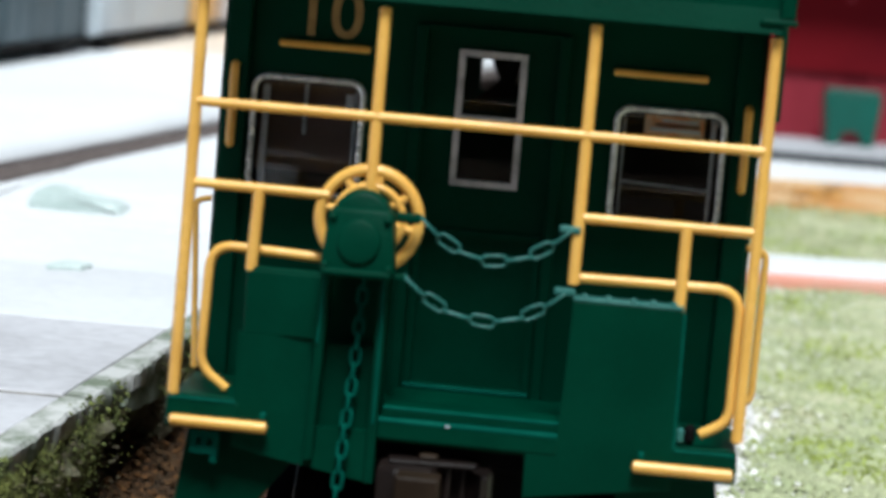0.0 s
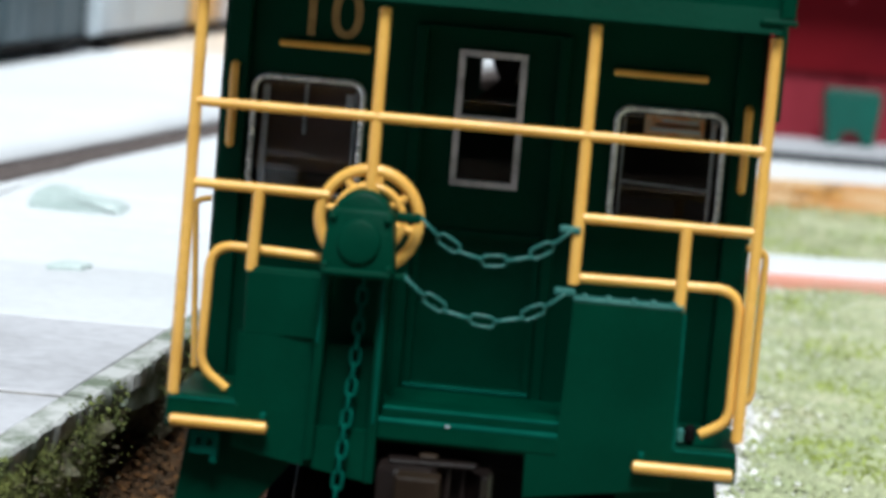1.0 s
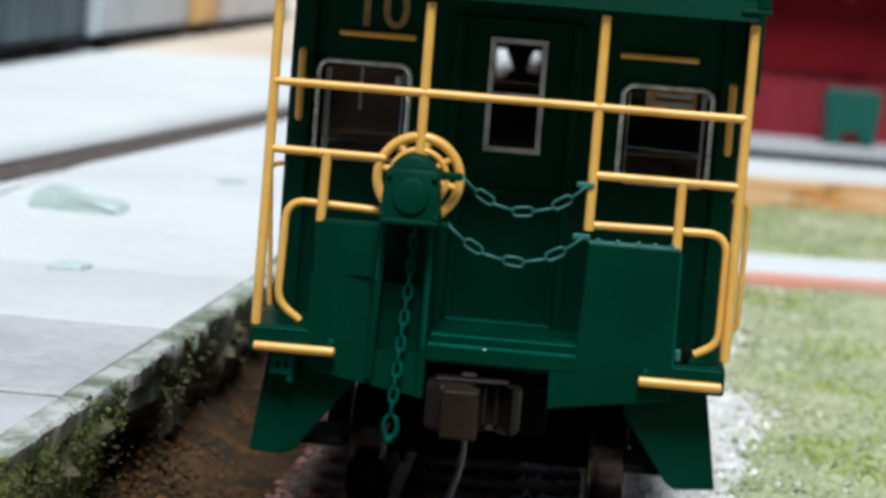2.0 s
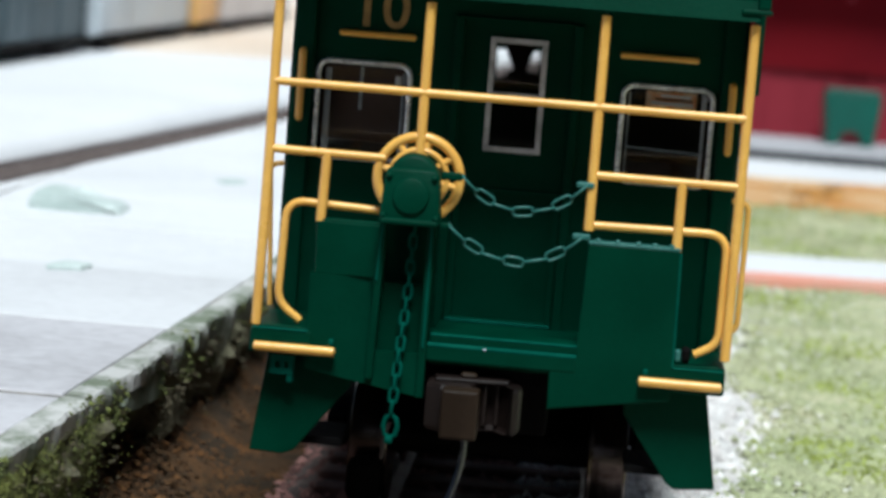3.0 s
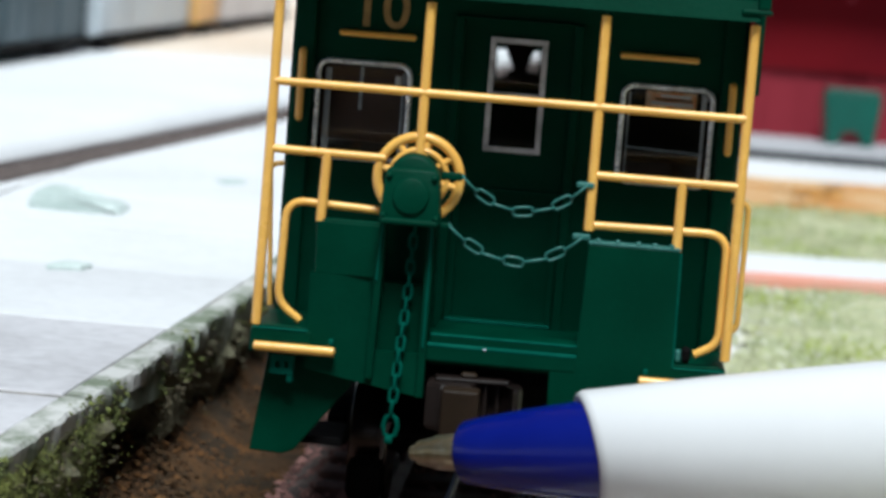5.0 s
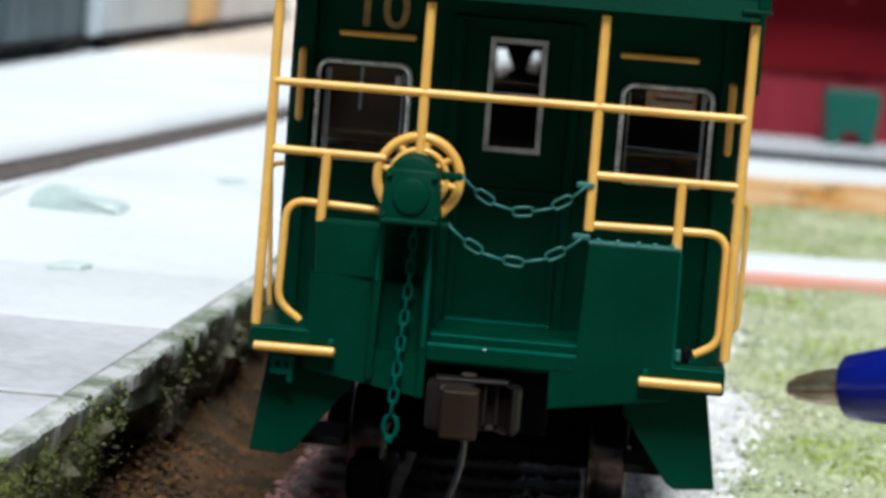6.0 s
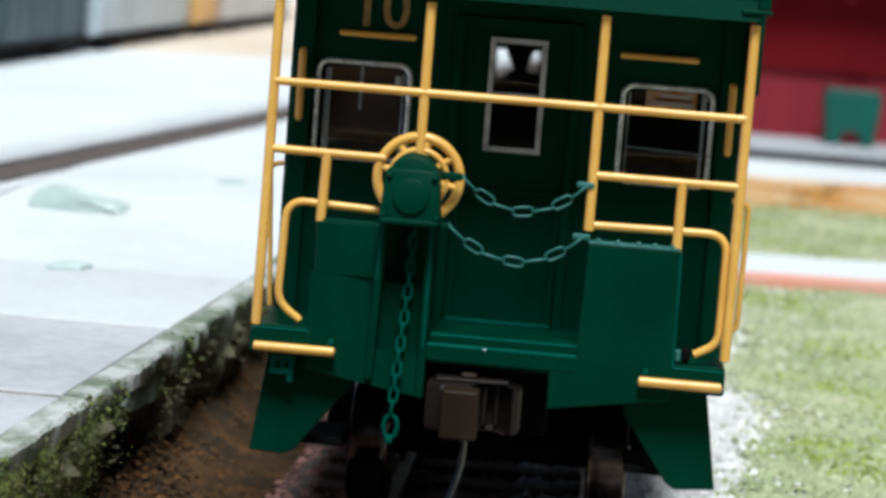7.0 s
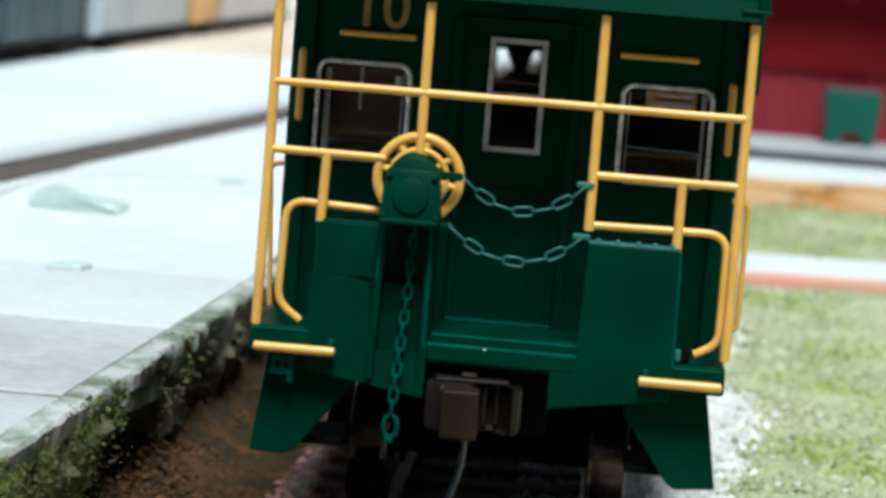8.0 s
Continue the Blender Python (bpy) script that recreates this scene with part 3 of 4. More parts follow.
def build_station():
    th = thing("station_building", "red painted station with a wide eave and grey plinth", "building", kind="structure")
    bm = bmesh.new()
    pierced(bm, 40, 330, -6, 62, 550, 554, [(150, 172, -1.2, 18)])
    part("wall", bm, RED_WALL, th)
    # upper wall sheet, coloured dark for the shadow under the eave
    part("upper_boards", boxes((40.5, 329.5, 548.6, 549.15, 19.0, 46.5, 0.1)), EAVE_SHADE, th, "upper boarding painted dark maroon for the eave's shadow")
    for k in range(29):
        x = 42 + k * 10
        if not 148 < x < 174:
            part("batten", boxes((x, x + 0.9, 549.2, 550.0, -1, 18.8)), RED_WALL, th)
    part("door", boxes((150.5, 171.5, 551.5, 553, -1.1, 17.8, 0.3), (153, 160.5, 551, 551.6, 2, 15, 0.2), (161.5, 169, 551, 551.6, 2, 15, 0.2)), CAR_DARK, th)
    bm = bmesh.new()
    prism(bm, [(538.6, 47.0), (554, 52), (652, 85), (652, 89), (537.8, 50)], 30, 340, axis="x")
    part("roof", bm, ROOF_GREY, th)
    for k in range(10):
        x = 46 + k * 28
        bm = bmesh.new()
        prism(bm, [(550, 42), (550, 38), (541.0, 46), (543.4, 47.2)], x, x + 1.6, axis="x")
        part("bracket", bm, RED_WALL, th)
    part("back_wall", boxes((40, 330, 648, 652, -6, 84)), RED_WALL, th)
    for x in (40, 327):
        bm = bmesh.new()
        prism(bm, [(554, -6), (648, -6), (648, 83), (554, 52)], x, x + 3, axis="x")
        part("end_wall", bm, RED_WALL, th)
    # plinth terrace in front of it, with a white lower step; the recessed riser is coloured as shadow
    t = thing("terrace", "grey station terrace with a shadow-coloured riser and white lower step", "terrace", kind="structure")
    part("top_slab", boxes((30, 330, 489, 550, -1.2, -0.5, 0.15)), SIDEWALK, t)
    part("riser", boxes((30, 330, 495, 549, -6.0, -1.22)), RISER_SHADE, t)
    part("lower_step", boxes((30, 330, 432, 487, -6.0, -3.2, 0.2)), PALE_CONCRETE, t)


def build_bin():
    th = thing("bin", "green plastic bin with two feet in front of the red wall", "bin")
    ox, oy, oz = 76.3, 536, -0.5
    bm = bmesh.new()
    poly = [(-6.6, 0), (-3.4, 0), (-2.9, 3.2), (-1.9, 4.1), (1.9, 4.1), (2.9, 3.2), (3.4, 0), (6.6, 0), (8.0, 13.2), (7.3, 14.2), (-7.3, 14.2), (-8.0, 13.2)]
    prism(bm, [(ox + a, oz + b) for a, b in poly], oy - 6, oy + 6, 0.35)
    part("body", bm, BIN_GREEN, th)
    part("lid", boxes((ox - 7.7, ox + 7.7, oy - 6.4, oy + 6.2, oz + 14.2, oz + 15.6, 0.6)), BIN_GREEN, th)


def build_freight_car(material, name, label, y0, y1, group="parked freight cars"):
    th = thing(name, label, "freight car", group)
    x0, x1, zb = -155, -121 + 0.012 * (y0 - 400), 13.1
    part("body", boxes((x0, x1, y0, y1, zb + 3.2, zb + 42, 0.6)), material, th)
    n = max(2, round((y1 - y0) / 26))
    bm = boxes((x1, x1 + 0.35, y0 + 0.5, y0 + 1.8, zb + 3.4, zb + 41, 0.2))
    rib = part("rib", bm, material, th)
    for k in range(1, n):
        piece("rib", rib.data, th, (0, (y1 - y0 - 2.4) * k / (n - 1), 0))
    bm = bmesh.new()
    prism(bm, [(x0 - 0.6, zb + 42), (x1 + 0.6, zb + 42), (x1 - 6, zb + 44.4), ((x0 + x1) / 2, zb + 45.2), (x0 + 6, zb + 44.4)], y0 - 0.3, y1 + 0.3, 0.2)
    part("roof", bm, ROOF_GREY, th)
    ym = (y0 + y1) / 2
    dw = min(11.0, (y1 - y0) / 5)
    door = part("door", boxes((x1 + 0.05, x1 + 0.5, ym - dw, ym + dw, zb + 4.6, zb + 38, 0.15)), material, th)
    part("latch_bar", boxes((x1 + 0.5, x1 + 0.8, ym - 0.5, ym + 0.5, zb + 6, zb + 36, 0.1)), material, door)
    rung = part("ladder_rung", tube(bmesh.new(), [(x1 + 0.7, y1 - 6.5, zb + 6), (x1 + 0.7, y1 - 1.5, zb + 6)], 0.25, 6), BLACK, th)
    for k in range(1, 8):
        piece("ladder_rung", rung.data, th, (0, 0, 4.4 * k))
    part("sill", boxes((x1 - 1, x1 + 1.2, y0, y1, zb + 2.4, zb + 3.8, 0.3)), BLACK, th)
    for yc in (y0 + 22, y1 - 22):
        for dy in (-8, 8):
            bm = bmesh.new()
            lathe(bm, [(0, 5.2), (0.6, 5.2), (0.6, 4.8), (2.4, 4.7), (2.4, 2), (2.6, 1.2)], (x1 - 3.5, yc + dy, zb + 5.2), 20)
            part("wheel", bm, WHEEL, th)
        part("side_frame", boxes((x1 - 1.2, x1 - 0.2, yc - 11, yc + 11, zb + 0.8, zb + 3.1, 0.3)), BLACK, th)
    part("underframe", boxes((x0 + 8, x1 - 10, y0 + 2, y1 - 2, zb + 1.5, zb + 3.15)), BLACK, th)


# ---- the caboose ----
def chain_link_mesh(straight, half, wire, material):
    bm = bmesh.new()
    pts = []
    for k in range(16):
        a = 2 * math.pi * k / 16
        pts.append((straight * math.copysign(1, math.cos(a)) * (abs(math.cos(a)) > 0.01) + half * math.cos(a), 0, half * math.sin(a)))
    tube(bm, pts, wire, 6, closed=True)
    for v in bm.verts:
        v.co *= MM
    for f in bm.faces:
        f.smooth = True
    me = bpy.data.meshes.new("link")
    bm.to_mesh(me)
    bm.free()
    me.materials.append(material)
    return me


def hang_chain(parent, name, pts, mesh, pitch=1.47, first=0):
    """Links along a polyline, every other one turned on edge."""
    pts = [Vector(p) for p in pts]
    length = [0.0]
    for a, b in zip(pts, pts[1:]):
        length.append(length[-1] + (b - a).length)
    n = max(3, round(length[-1] / pitch))
    chain = part(name, tube(bmesh.new(), [pts[0] + Vector((0, 0, 0.1)), pts[0] - Vector((0, 0, 0.1))], 0.2, 8), GREEN_EDGE, parent, "thin green chain")
    for k in range(n):
        s = (k + 0.5) / n * length[-1]
        i = max(j for j in range(len(pts) - 1) if length[j] <= s + 1e-9)
        f = (s - length[i]) / (length[i + 1] - length[i])
        d = (pts[i + 1] - pts[i]).normalized()
        ob = new("link", mesh)
        ob.parent = chain
        q = Vector((1, 0, 0)).rotation_difference(d).to_matrix().to_4x4()
        spin = Matrix.Rotation(radians(8 if (k + first) % 2 else 86), 4, "X")
        ob.matrix_basis = Matrix.Translation((pts[i].lerp(pts[i + 1], f)) * MM) @ q @ spin
    return chain


def build_caboose():
    cab = thing("caboose", "dark green model caboose with yellow handrails on the track", "caboose")
    W = [(-14.75, -8.35, 27.75, 34.45), (8.45, 14.65, 27.75, 34.45)]
    DW = (-1.55, 1.65, 29.4, 37.0)
    # body shell with its openings
    part("end_wall", pierced(bmesh.new(), -17.2, 17.2, 15.0, 41.4, 10.0, 10.9, [(w[0] - 0.15, w[1] + 0.15, w[2] - 0.15, w[3] + 0.15) for w in W] + [(-4.9, 4.9, 15.0, 38.9)]), GREEN, cab)
    bm = bmesh.new()
    far = [(-6.35, -1.25, 29.6, 32.95), (8.4, 14.6, 27.7, 34.4)]
    pierced(bm, -17.2, 17.2, 15.0, 41.4, 117.0, 117.9, far)
    part("far_end_wall", bm, GREEN, cab)
    for s in (-1, 1):
        bm = bmesh.new()
        holes = [(y, y + 7, 27.5, 35) for y in (24, 44, 78, 98)]
        pierced(bm, 10.9, 117.0, 15.0, 41.4, 0, 0.9, holes)
        for v in bm.verts:
            v.co = (s * 16.3 + s * v.co.y, v.co.x, v.co.z)
        part("side_wall", bm, GREEN, cab)
        part("corner_post", boxes((s * 16.2 - 0.75, s * 16.2 + 0.75, 9.2, 10.0, 15.0, 41.0, 0.12)), GREEN, cab)
    part("floor", boxes((-17.0, 17.0, 0.9, 126, 13.6, 15.0, 0.1)), GREEN, cab)
    # door in its frame
    bm = bmesh.new()
    pierced(bm, -4.2, 4.2, 15.3, 38.6, 10.25, 10.8, [(DW[0] - 0.2, DW[1] + 0.15, DW[2] - 0.15, DW[3] + 0.1), (-4.0, 4.0, 15.5, 26.0)])
    door = part("door", bm, GREEN, cab, "dark green end door with a tall window")
    part("panel", boxes((-4.0, 4.0, 10.55, 10.75, 15.5, 26.0)), GREEN, door)
    bm = bmesh.new()
    loop_frame(bm, [(-4.0, 15.5), (4.0, 15.5), (4.0, 26.0), (-4.0, 26.0)], [(-3.6, 15.95), (3.6, 15.95), (3.6, 25.6), (-3.6, 25.6)], 9.95, 10.6)
    part("moulding", bm, GREEN, door)
    part("door_jamb", boxes((-4.9, -4.2, 9.5, 10.9, 15.0, 38.9, 0.1), (4.2, 4.9, 9.5, 10.9, 15.0, 38.9, 0.1), (-4.2, 4.2, 9.5, 10.9, 38.6, 38.9)), GREEN, cab)
    part("threshold", boxes((-4.2, 4.2, 8.6, 10.2, 15.0, 15.35, 0.1)), GREEN, cab)
    part("door_handle", tube(bmesh.new(), [(-3.9, 10.2, 26.2), (-3.9, 9.6, 26.2), (-3.3, 9.6, 26.2)], 0.16), ALU, door)
    # windows
    for (a, b, c, d) in W:
        bead = rounded(a - 0.3, b + 0.3, c - 0.3, d + 0.3, 0.85, 6)
        w = part("window", tube(bmesh.new(), [(x, 9.85, z) for x, z in bead], 0.215, 10, closed=True), RIM, cab, "rounded grey metal window frame with rivets", smooth=True)
        part("reveal", loop_frame(bmesh.new(), rounded(a - 0.16, b + 0.16, c - 0.16, d + 0.16, 0.7), rounded(a - 0.02, b + 0.02, c - 0.02, d + 0.02, 0.6), 9.9, 10.5), BLACK, w)
        for x0, x1 in ((a + 0.15, a + 0.6), (b - 0.35, b - 0.12)) if a < 0 else ((b - 0.42, b - 0.15), (a + 0.12, a + 0.3)):
            part("sash", boxes((x0, x1, 10.75, 11.1, c, d - 0.3, 0.08)), SASH, w)
        p = part("pane", boxes((a - 0.05, b + 0.05, 10.55, 10.65, c - 0.05, d + 0.05)), GLASS, w)
        p.visible_shadow = False
        rv = bmesh.new()
        bmesh.ops.create_icosphere(rv, subdivisions=1, radius=0.23)
        first = None
        spots = [(x, z) for z in (c - 0.3, d + 0.3) for x in np.linspace(a + 0.6, b - 0.6, 5)] + [(x, z) for x in (a - 0.3, b + 0.3) for z in np.linspace(c + 0.7, d - 0.7, 6)]
        for x, z in spots:
            if first is None:
                first = part("rivet", rv, ALU, w)
                first.location = Vector((x, 9.68, z)) * MM
            else:
                piece("rivet", first.data, w, (x, 9.68, z))
    a, b, c, d = DW
    dwf = part("door_window", loop_frame(bmesh.new(), [(a - 0.6, c - 0.55), (b + 0.55, c - 0.55), (b + 0.55, d + 0.5), (a - 0.6, d + 0.5)], [(a - 0.2, c - 0.15), (b + 0.15, c - 0.15), (b + 0.15, d + 0.1), (a - 0.2, d + 0.1)], 9.8, 10.6), GREY_TRIM, door, "narrow grey framed two pane door window")
    part("mullion", boxes((a - 0.2, b + 0.15, 9.9, 10.5, 33.0, 33.4, 0.08)), GREY_TRIM, dwf)
    for z0, z1 in ((c - 0.15, 33.0), (33.4, d + 0.1)):
        p = part("pane", boxes((a - 0.2, b + 0.15, 10.4, 10.5, z0, z1)), GLASS, dwf)
        p.visible_shadow = False
    # interior
    part("bulkhead", boxes((-16.2, -5.4, 13.0, 13.6, 15.0, 41.0), (-5.4, -5.0, 11, 16.2, 15, 41)), BROWN_WOOD, cab, "brown inner partition")
    part("bunk", boxes((-16.2, -5.6, 11.3, 12.9, 15.0, 28.6, 0.3)), INTERIOR_SHADE, cab)
    part("bracket_plate", boxes((-9.3, -8.8, 11.4, 11.7, 32.6, 33.9, 0.1)), ALU, cab)
    part("lamp_bracket", boxes((-12.1, -11.85, 12.2, 12.6, 31.0, 34.9, 0.1)), SASH, cab)
    part("partition", boxes((5.2, 16.2, 28.0, 28.8, 15.0, 41.0), (5.0, 5.4, 20, 28.8, 15.0, 41.0)), INTERIOR_SHADE, cab)
    # added black cut-out that trims the far window's light into two patches
    bm = bmesh.new()
    prism(bm, [(-5.2, 34.3), (-4.9, 32.6), (-4.4, 31.6), (-4.1, 31.1), (-5.4, 29.8), (-6.5, 28.9), (-0.2, 29.4), (-1.3, 30.6), (-2.5, 30.9), (-2.2, 32.0), (-1.9, 33.1), (-1.8, 34.5)], 111.5, 112.5)
    part("lantern", bm, BLACK, cab, "black cut-out shaping the bright patches in the far window")
    part("ceiling_lining", boxes((-16.2, 16.2, 11.0, 117.0, 41.0, 41.3)), INTERIOR_SHADE, cab)
    rack = part("rack", boxes((9.9, 13.75, 11.4, 11.9, 33.1, 34.9, 0.12)), ORANGE_WOOD, cab, "orange wooden rack behind the window")
    for x0, x1, z0, z1, m in ((10.3, 13.5, 33.35, 33.6, CAR_WHITE), (11.0, 13.3, 33.95, 34.15, CAR_WHITE), (10.2, 12.9, 34.4, 34.6, BROWN_WOOD), (10.6, 13.4, 33.7, 33.85, BROWN_WOOD)):
        part("slat", boxes((x0, x1, 11.2, 11.4, z0, z1, 0.05)), m, rack)
    part("coat_hook", boxes((14.15, 14.35, 11.4, 11.8, 33.0, 34.9), (14.34, 14.7, 11.4, 11.8, 33.9, 34.6, 0.05)), SASH, cab)
    part("seat", boxes((7.6, 15.6, 14.0, 20.0, 15.0, 26.8, 0.4)), INTERIOR_SHADE, cab)
    part("armrest", tube(bmesh.new(), [(8.6, 12.6, 29.9), (14.6, 12.6, 29.7)], 0.09), SASH, cab)
    # roof with fascia and gutter ends
    bm = bmesh.new()
    prof = [(-17.75, 41.3), (17.75, 41.3)] + [(17.75 * math.cos(t), 42.0 + 4.2 * math.sin(t)) for t in [math.pi * k / 16 for k in range(17)]]
    prism(bm, prof, -0.5, 128.5)
    roof = part("roof", bm, GREEN, cab, smooth=True)
    part("fascia", prism(bmesh.new(), [(-0.9, 40.35), (-0.25, 42.75), (0.4, 42.75), (0.0, 40.35)], -17.3, 17.3, 0.12, "x"), GREEN, roof)
    for s in (-1, 1):
        part("gutter_end", boxes((s * 17.0 - 1.1, s * 17.0 + 1.1, -1.0, -0.2, 40.85, 41.25, 0.15), (s * 17.5 - 0.45, s * 17.5 + 0.45, -1.0, 0.6, 41.2, 43.2, 0.18)), GREEN, roof)
    part("eave_plate", boxes((17.5, 18.0, 5.0, 9.9, 34.9, 41.6, 0.1)), GREEN, cab)
    # print and small bars above the windows
    txt = bpy.data.curves.new("number", "FONT")
    txt.body, txt.size, txt.extrude, txt.align_x, txt.space_character = "10", 0.0050, 0.00004, "CENTER", 1.02
    txt.offset = 0.00005
    txt.materials.append(DULL_GOLD)
    ob = new("number", txt)
    ob.parent = cab
    ob.matrix_basis = pose(-10.6 * MM, 9.95 * MM, 37.55 * MM, 90, 0, 0) @ Matrix.Diagonal((0.88, 0.9, 1, 1))
    tagged(ob, "dull gold painted number 10")
    for x0, x1 in ((-13.55, -7.85), (7.75, 13.55)):
        part("drip_rail", tube(bmesh.new(), [(x0, 9.5, 36.95), (x1, 9.5, 36.95)], 0.25), YELLOW, cab)
    for x in (-16.25, 16.3):
        part("grab_iron", tube(bmesh.new(), fillet([(x, 10, 35.3), (x, 9.0, 35.4), (x, 9.0, 30.2), (x, 10, 30.3)], 0.5), 0.3), YELLOW, cab)
    # end railing
    posts = {-17.08: (15.6, 40.6), -6.15: (29.0, 39.9), 6.42: (24.5, 39.95), 17.03: (15.9, 40.1)}
    for x, (z0, z1) in posts.items():
        lean = -0.1 if x < -10 else 0
        part("railing_post", tube(bmesh.new(), [(x + lean, 0, z0), (x, 0, (z0 + z1) / 2), (x, 0, z1)], 0.37, 12), YELLOW, cab, smooth=True)
    part("top_rail", tube(bmesh.new(), [(-17.0, -0.1, 33.4), (17.0, -0.1, 33.4)], 0.31, 12), YELLOW, cab, smooth=True)
    part("middle_rail", tube(bmesh.new(), [(-17.0, 0, 28.5), (-8.6, 0, 28.45)], 0.31, 12), YELLOW, cab, smooth=True)
    part("middle_rail", tube(bmesh.new(), [(6.4, 0, 28.5), (17.0, 0, 28.5)], 0.31, 12), YELLOW, cab, smooth=True)
    part("short_post", tube(bmesh.new(), [(-12.85, 0, 28.4), (-13.0, 0.05, 23.5)], 0.36, 12), YELLOW, cab, smooth=True)
    part("short_post", tube(bmesh.new(), [(12.85, 0, 28.4), (12.85, 0, 23.3)], 0.36, 12), YELLOW, cab, smooth=True)
    part("hand_hoop", tube(bmesh.new(), fillet([(-8.4, 1.0, 24.5), (-15.65, 1.0, 24.75), (-15.85, 1.0, 17.2), (-14.1, 1.0, 15.95)], 1.5, 8), 0.3, 12), YELLOW, cab, smooth=True)
    part("hand_hoop", tube(bmesh.new(), fillet([(6.45, 0.3, 24.85), (16.45, 0.3, 25.0), (16.45, 0.3, 17.0), (14.8, 0.3, 16.1)], 1.6, 8), 0.3, 12), YELLOW, cab, smooth=True)
    part("side_grab_iron", tube(bmesh.new(), fillet([(-17.0, 8, 26.8), (-17.95, 8, 26.6), (-17.3, 8, 15.9)], 0.7), 0.2, 10), YELLOW, cab, smooth=True)
    part("side_grab_iron", tube(bmesh.new(), fillet([(17.0, 8, 26.8), (18.2, 8, 26.6), (18.15, 8, 17.2), (17.2, 8, 16.6)], 0.7), 0.23, 10), YELLOW, cab, smooth=True)
    for x0, x1, z in ((-17.05, -11.25, 14.12), (11.0, 16.85, 14.0)):
        part("step_bar", tube(bmesh.new(), [(x0, -0.95, z), (x1, -0.95, z)], 0.36, 12), YELLOW, cab, smooth=True)
    for x, z in ((-11.5, 14.75), (11.4, 14.6)):
        part("lug", boxes((x - 0.18, x + 0.18, -0.9, -0.4, z - 0.2, z + 0.25, 0.1)), BEAD, cab)
    # end sheets, platform beam and wings
    bm = bmesh.new()
    prism(bm, [(6.5, 23.55), (13.15, 23.6), (13.28, 14.95), (13.3, 12.6), (4.5, 11.25), (4.42, 14.9), (6.4, 14.9)], -0.45, 0.35, 0.13)
    part("end_sheet", bm, GREEN, cab)
    part("sheet_rim", boxes((6.5, 13.15, -0.5, 0.5, 23.5, 23.8, 0.1)), GREEN_EDGE, cab)
    for x in (7.2, 8.6, 10.1, 11.3, 12.5):
        part("bolt", boxes((x - 0.2, x + 0.2, -0.5, -0.1, 23.7, 24.0, 0.1)), GREEN_EDGE, cab)
    # lower sheet, bent back towards the brake stand
    bm = bmesh.new()
    cols = []
    for k in range(15):
        x = -13.4 + 8.7 * k / 14
        s = min(1.0, max(0.0, (x + 12.6) / 4.0))
        y = -0.4 + 0.3 * s * s * (3 - 2 * s)
        lo = 12.65 - 1.4 * (x + 13.4) / 8.7
        hi = 19.75 if x < -8.6 else 14.4
        row = [(-0.3, lo), (y * 0.4 - 0.2, lo + 1.2), (y, lo + 2.6), (y, hi)]
        cols.append([bm.verts.new((x, d, z)) for d, z in row] + [bm.verts.new((x, d + 0.35, z)) for d, z in row[::-1]])
    for A, B in zip(cols, cols[1:]):
        for i in range(8):
            bm.faces.new((A[i], B[i], B[(i + 1) % 8], A[(i + 1) % 8]))
    bm.faces.new(cols[0]), bm.faces.new(cols[-1][::-1])
    part("end_sheet", bm, GREEN, cab, smooth=True)
    bm = bmesh.new()
    prism(bm, [(-13.2, 23.55), (-8.3, 23.55), (-8.5, 19.7), (-13.15, 19.7)], -0.32, 0.4, 0.08)
    part("upper_sheet", bm, GREEN, cab)
    part("sheet_rim", boxes((-13.2, -8.4, -0.25, 0.5, 23.4, 23.75, 0.1)), GREEN, cab)
    # brake stand channel with its two flanges
    bm = bmesh.new()
    prism(bm, [(-8.55, 24.2), (-8.05, 24.2), (-8.35, 12.4), (-8.9, 12.3)], -0.8, 1.1, 0.08)
    prism(bm, [(-5.1, 24.2), (-4.55, 24.2), (-4.55, 11.3), (-5.1, 11.3)], -0.8, 1.1, 0.08)
    stand = part("brake_stand", bm, GREEN, cab)
    part("web", prism(bmesh.new(), [(-4.8, 19.4), (-4.8, 11.3), (-8.6, 11.9), (-8.4, 19.4)], 0.7, 1.0), GREEN, stand)
    part("rear_web", boxes((-6.4, -4.8, 2.4, 2.7, 19.0, 24.2), (-8.6, -4.6, 2.9, 3.1, 12.0, 24.4)), GREEN, stand)
    part("end_beam", boxes((-4.6, 6.4, -0.5, 1.2, 14.0, 15.35, 0.18), (-4.4, 6.4, -0.1, 3.0, 15.3, 16.0, 0.12)), GREEN, cab)
    part("paint_chip", boxes((-0.45, -0.2, -0.6, -0.45, 15.12, 15.28, 0.05)), SASH, cab, "tiny bare white paint chip")
    part("tread_plate", boxes((-4.4, 6.4, 3.0, 8.8, 15.0, 15.75, 0.1)), GREEN, cab)
    part("corner_beam", boxes((-17.5, -13.0, -0.5, 1.6, 13.6, 15.4, 0.15)), GREEN, cab)
    part("corner_beam", boxes((13.0, 17.15, -0.4, 1.6, 13.3, 15.05, 0.15)), GREEN, cab)
    part("corner_plate", boxes((-17.2, -13.1, -0.1, 8, 15.3, 15.6, 0.08)), GREEN, cab)
    part("corner_plate", boxes((13.3, 17.1, -0.1, 8, 15.0, 15.3, 0.08)), GREEN, cab)
    part("latch", boxes((13.4, 13.85, -0.2, 0.5, 15.5, 16.4, 0.18)), GREEN_EDGE, cab)
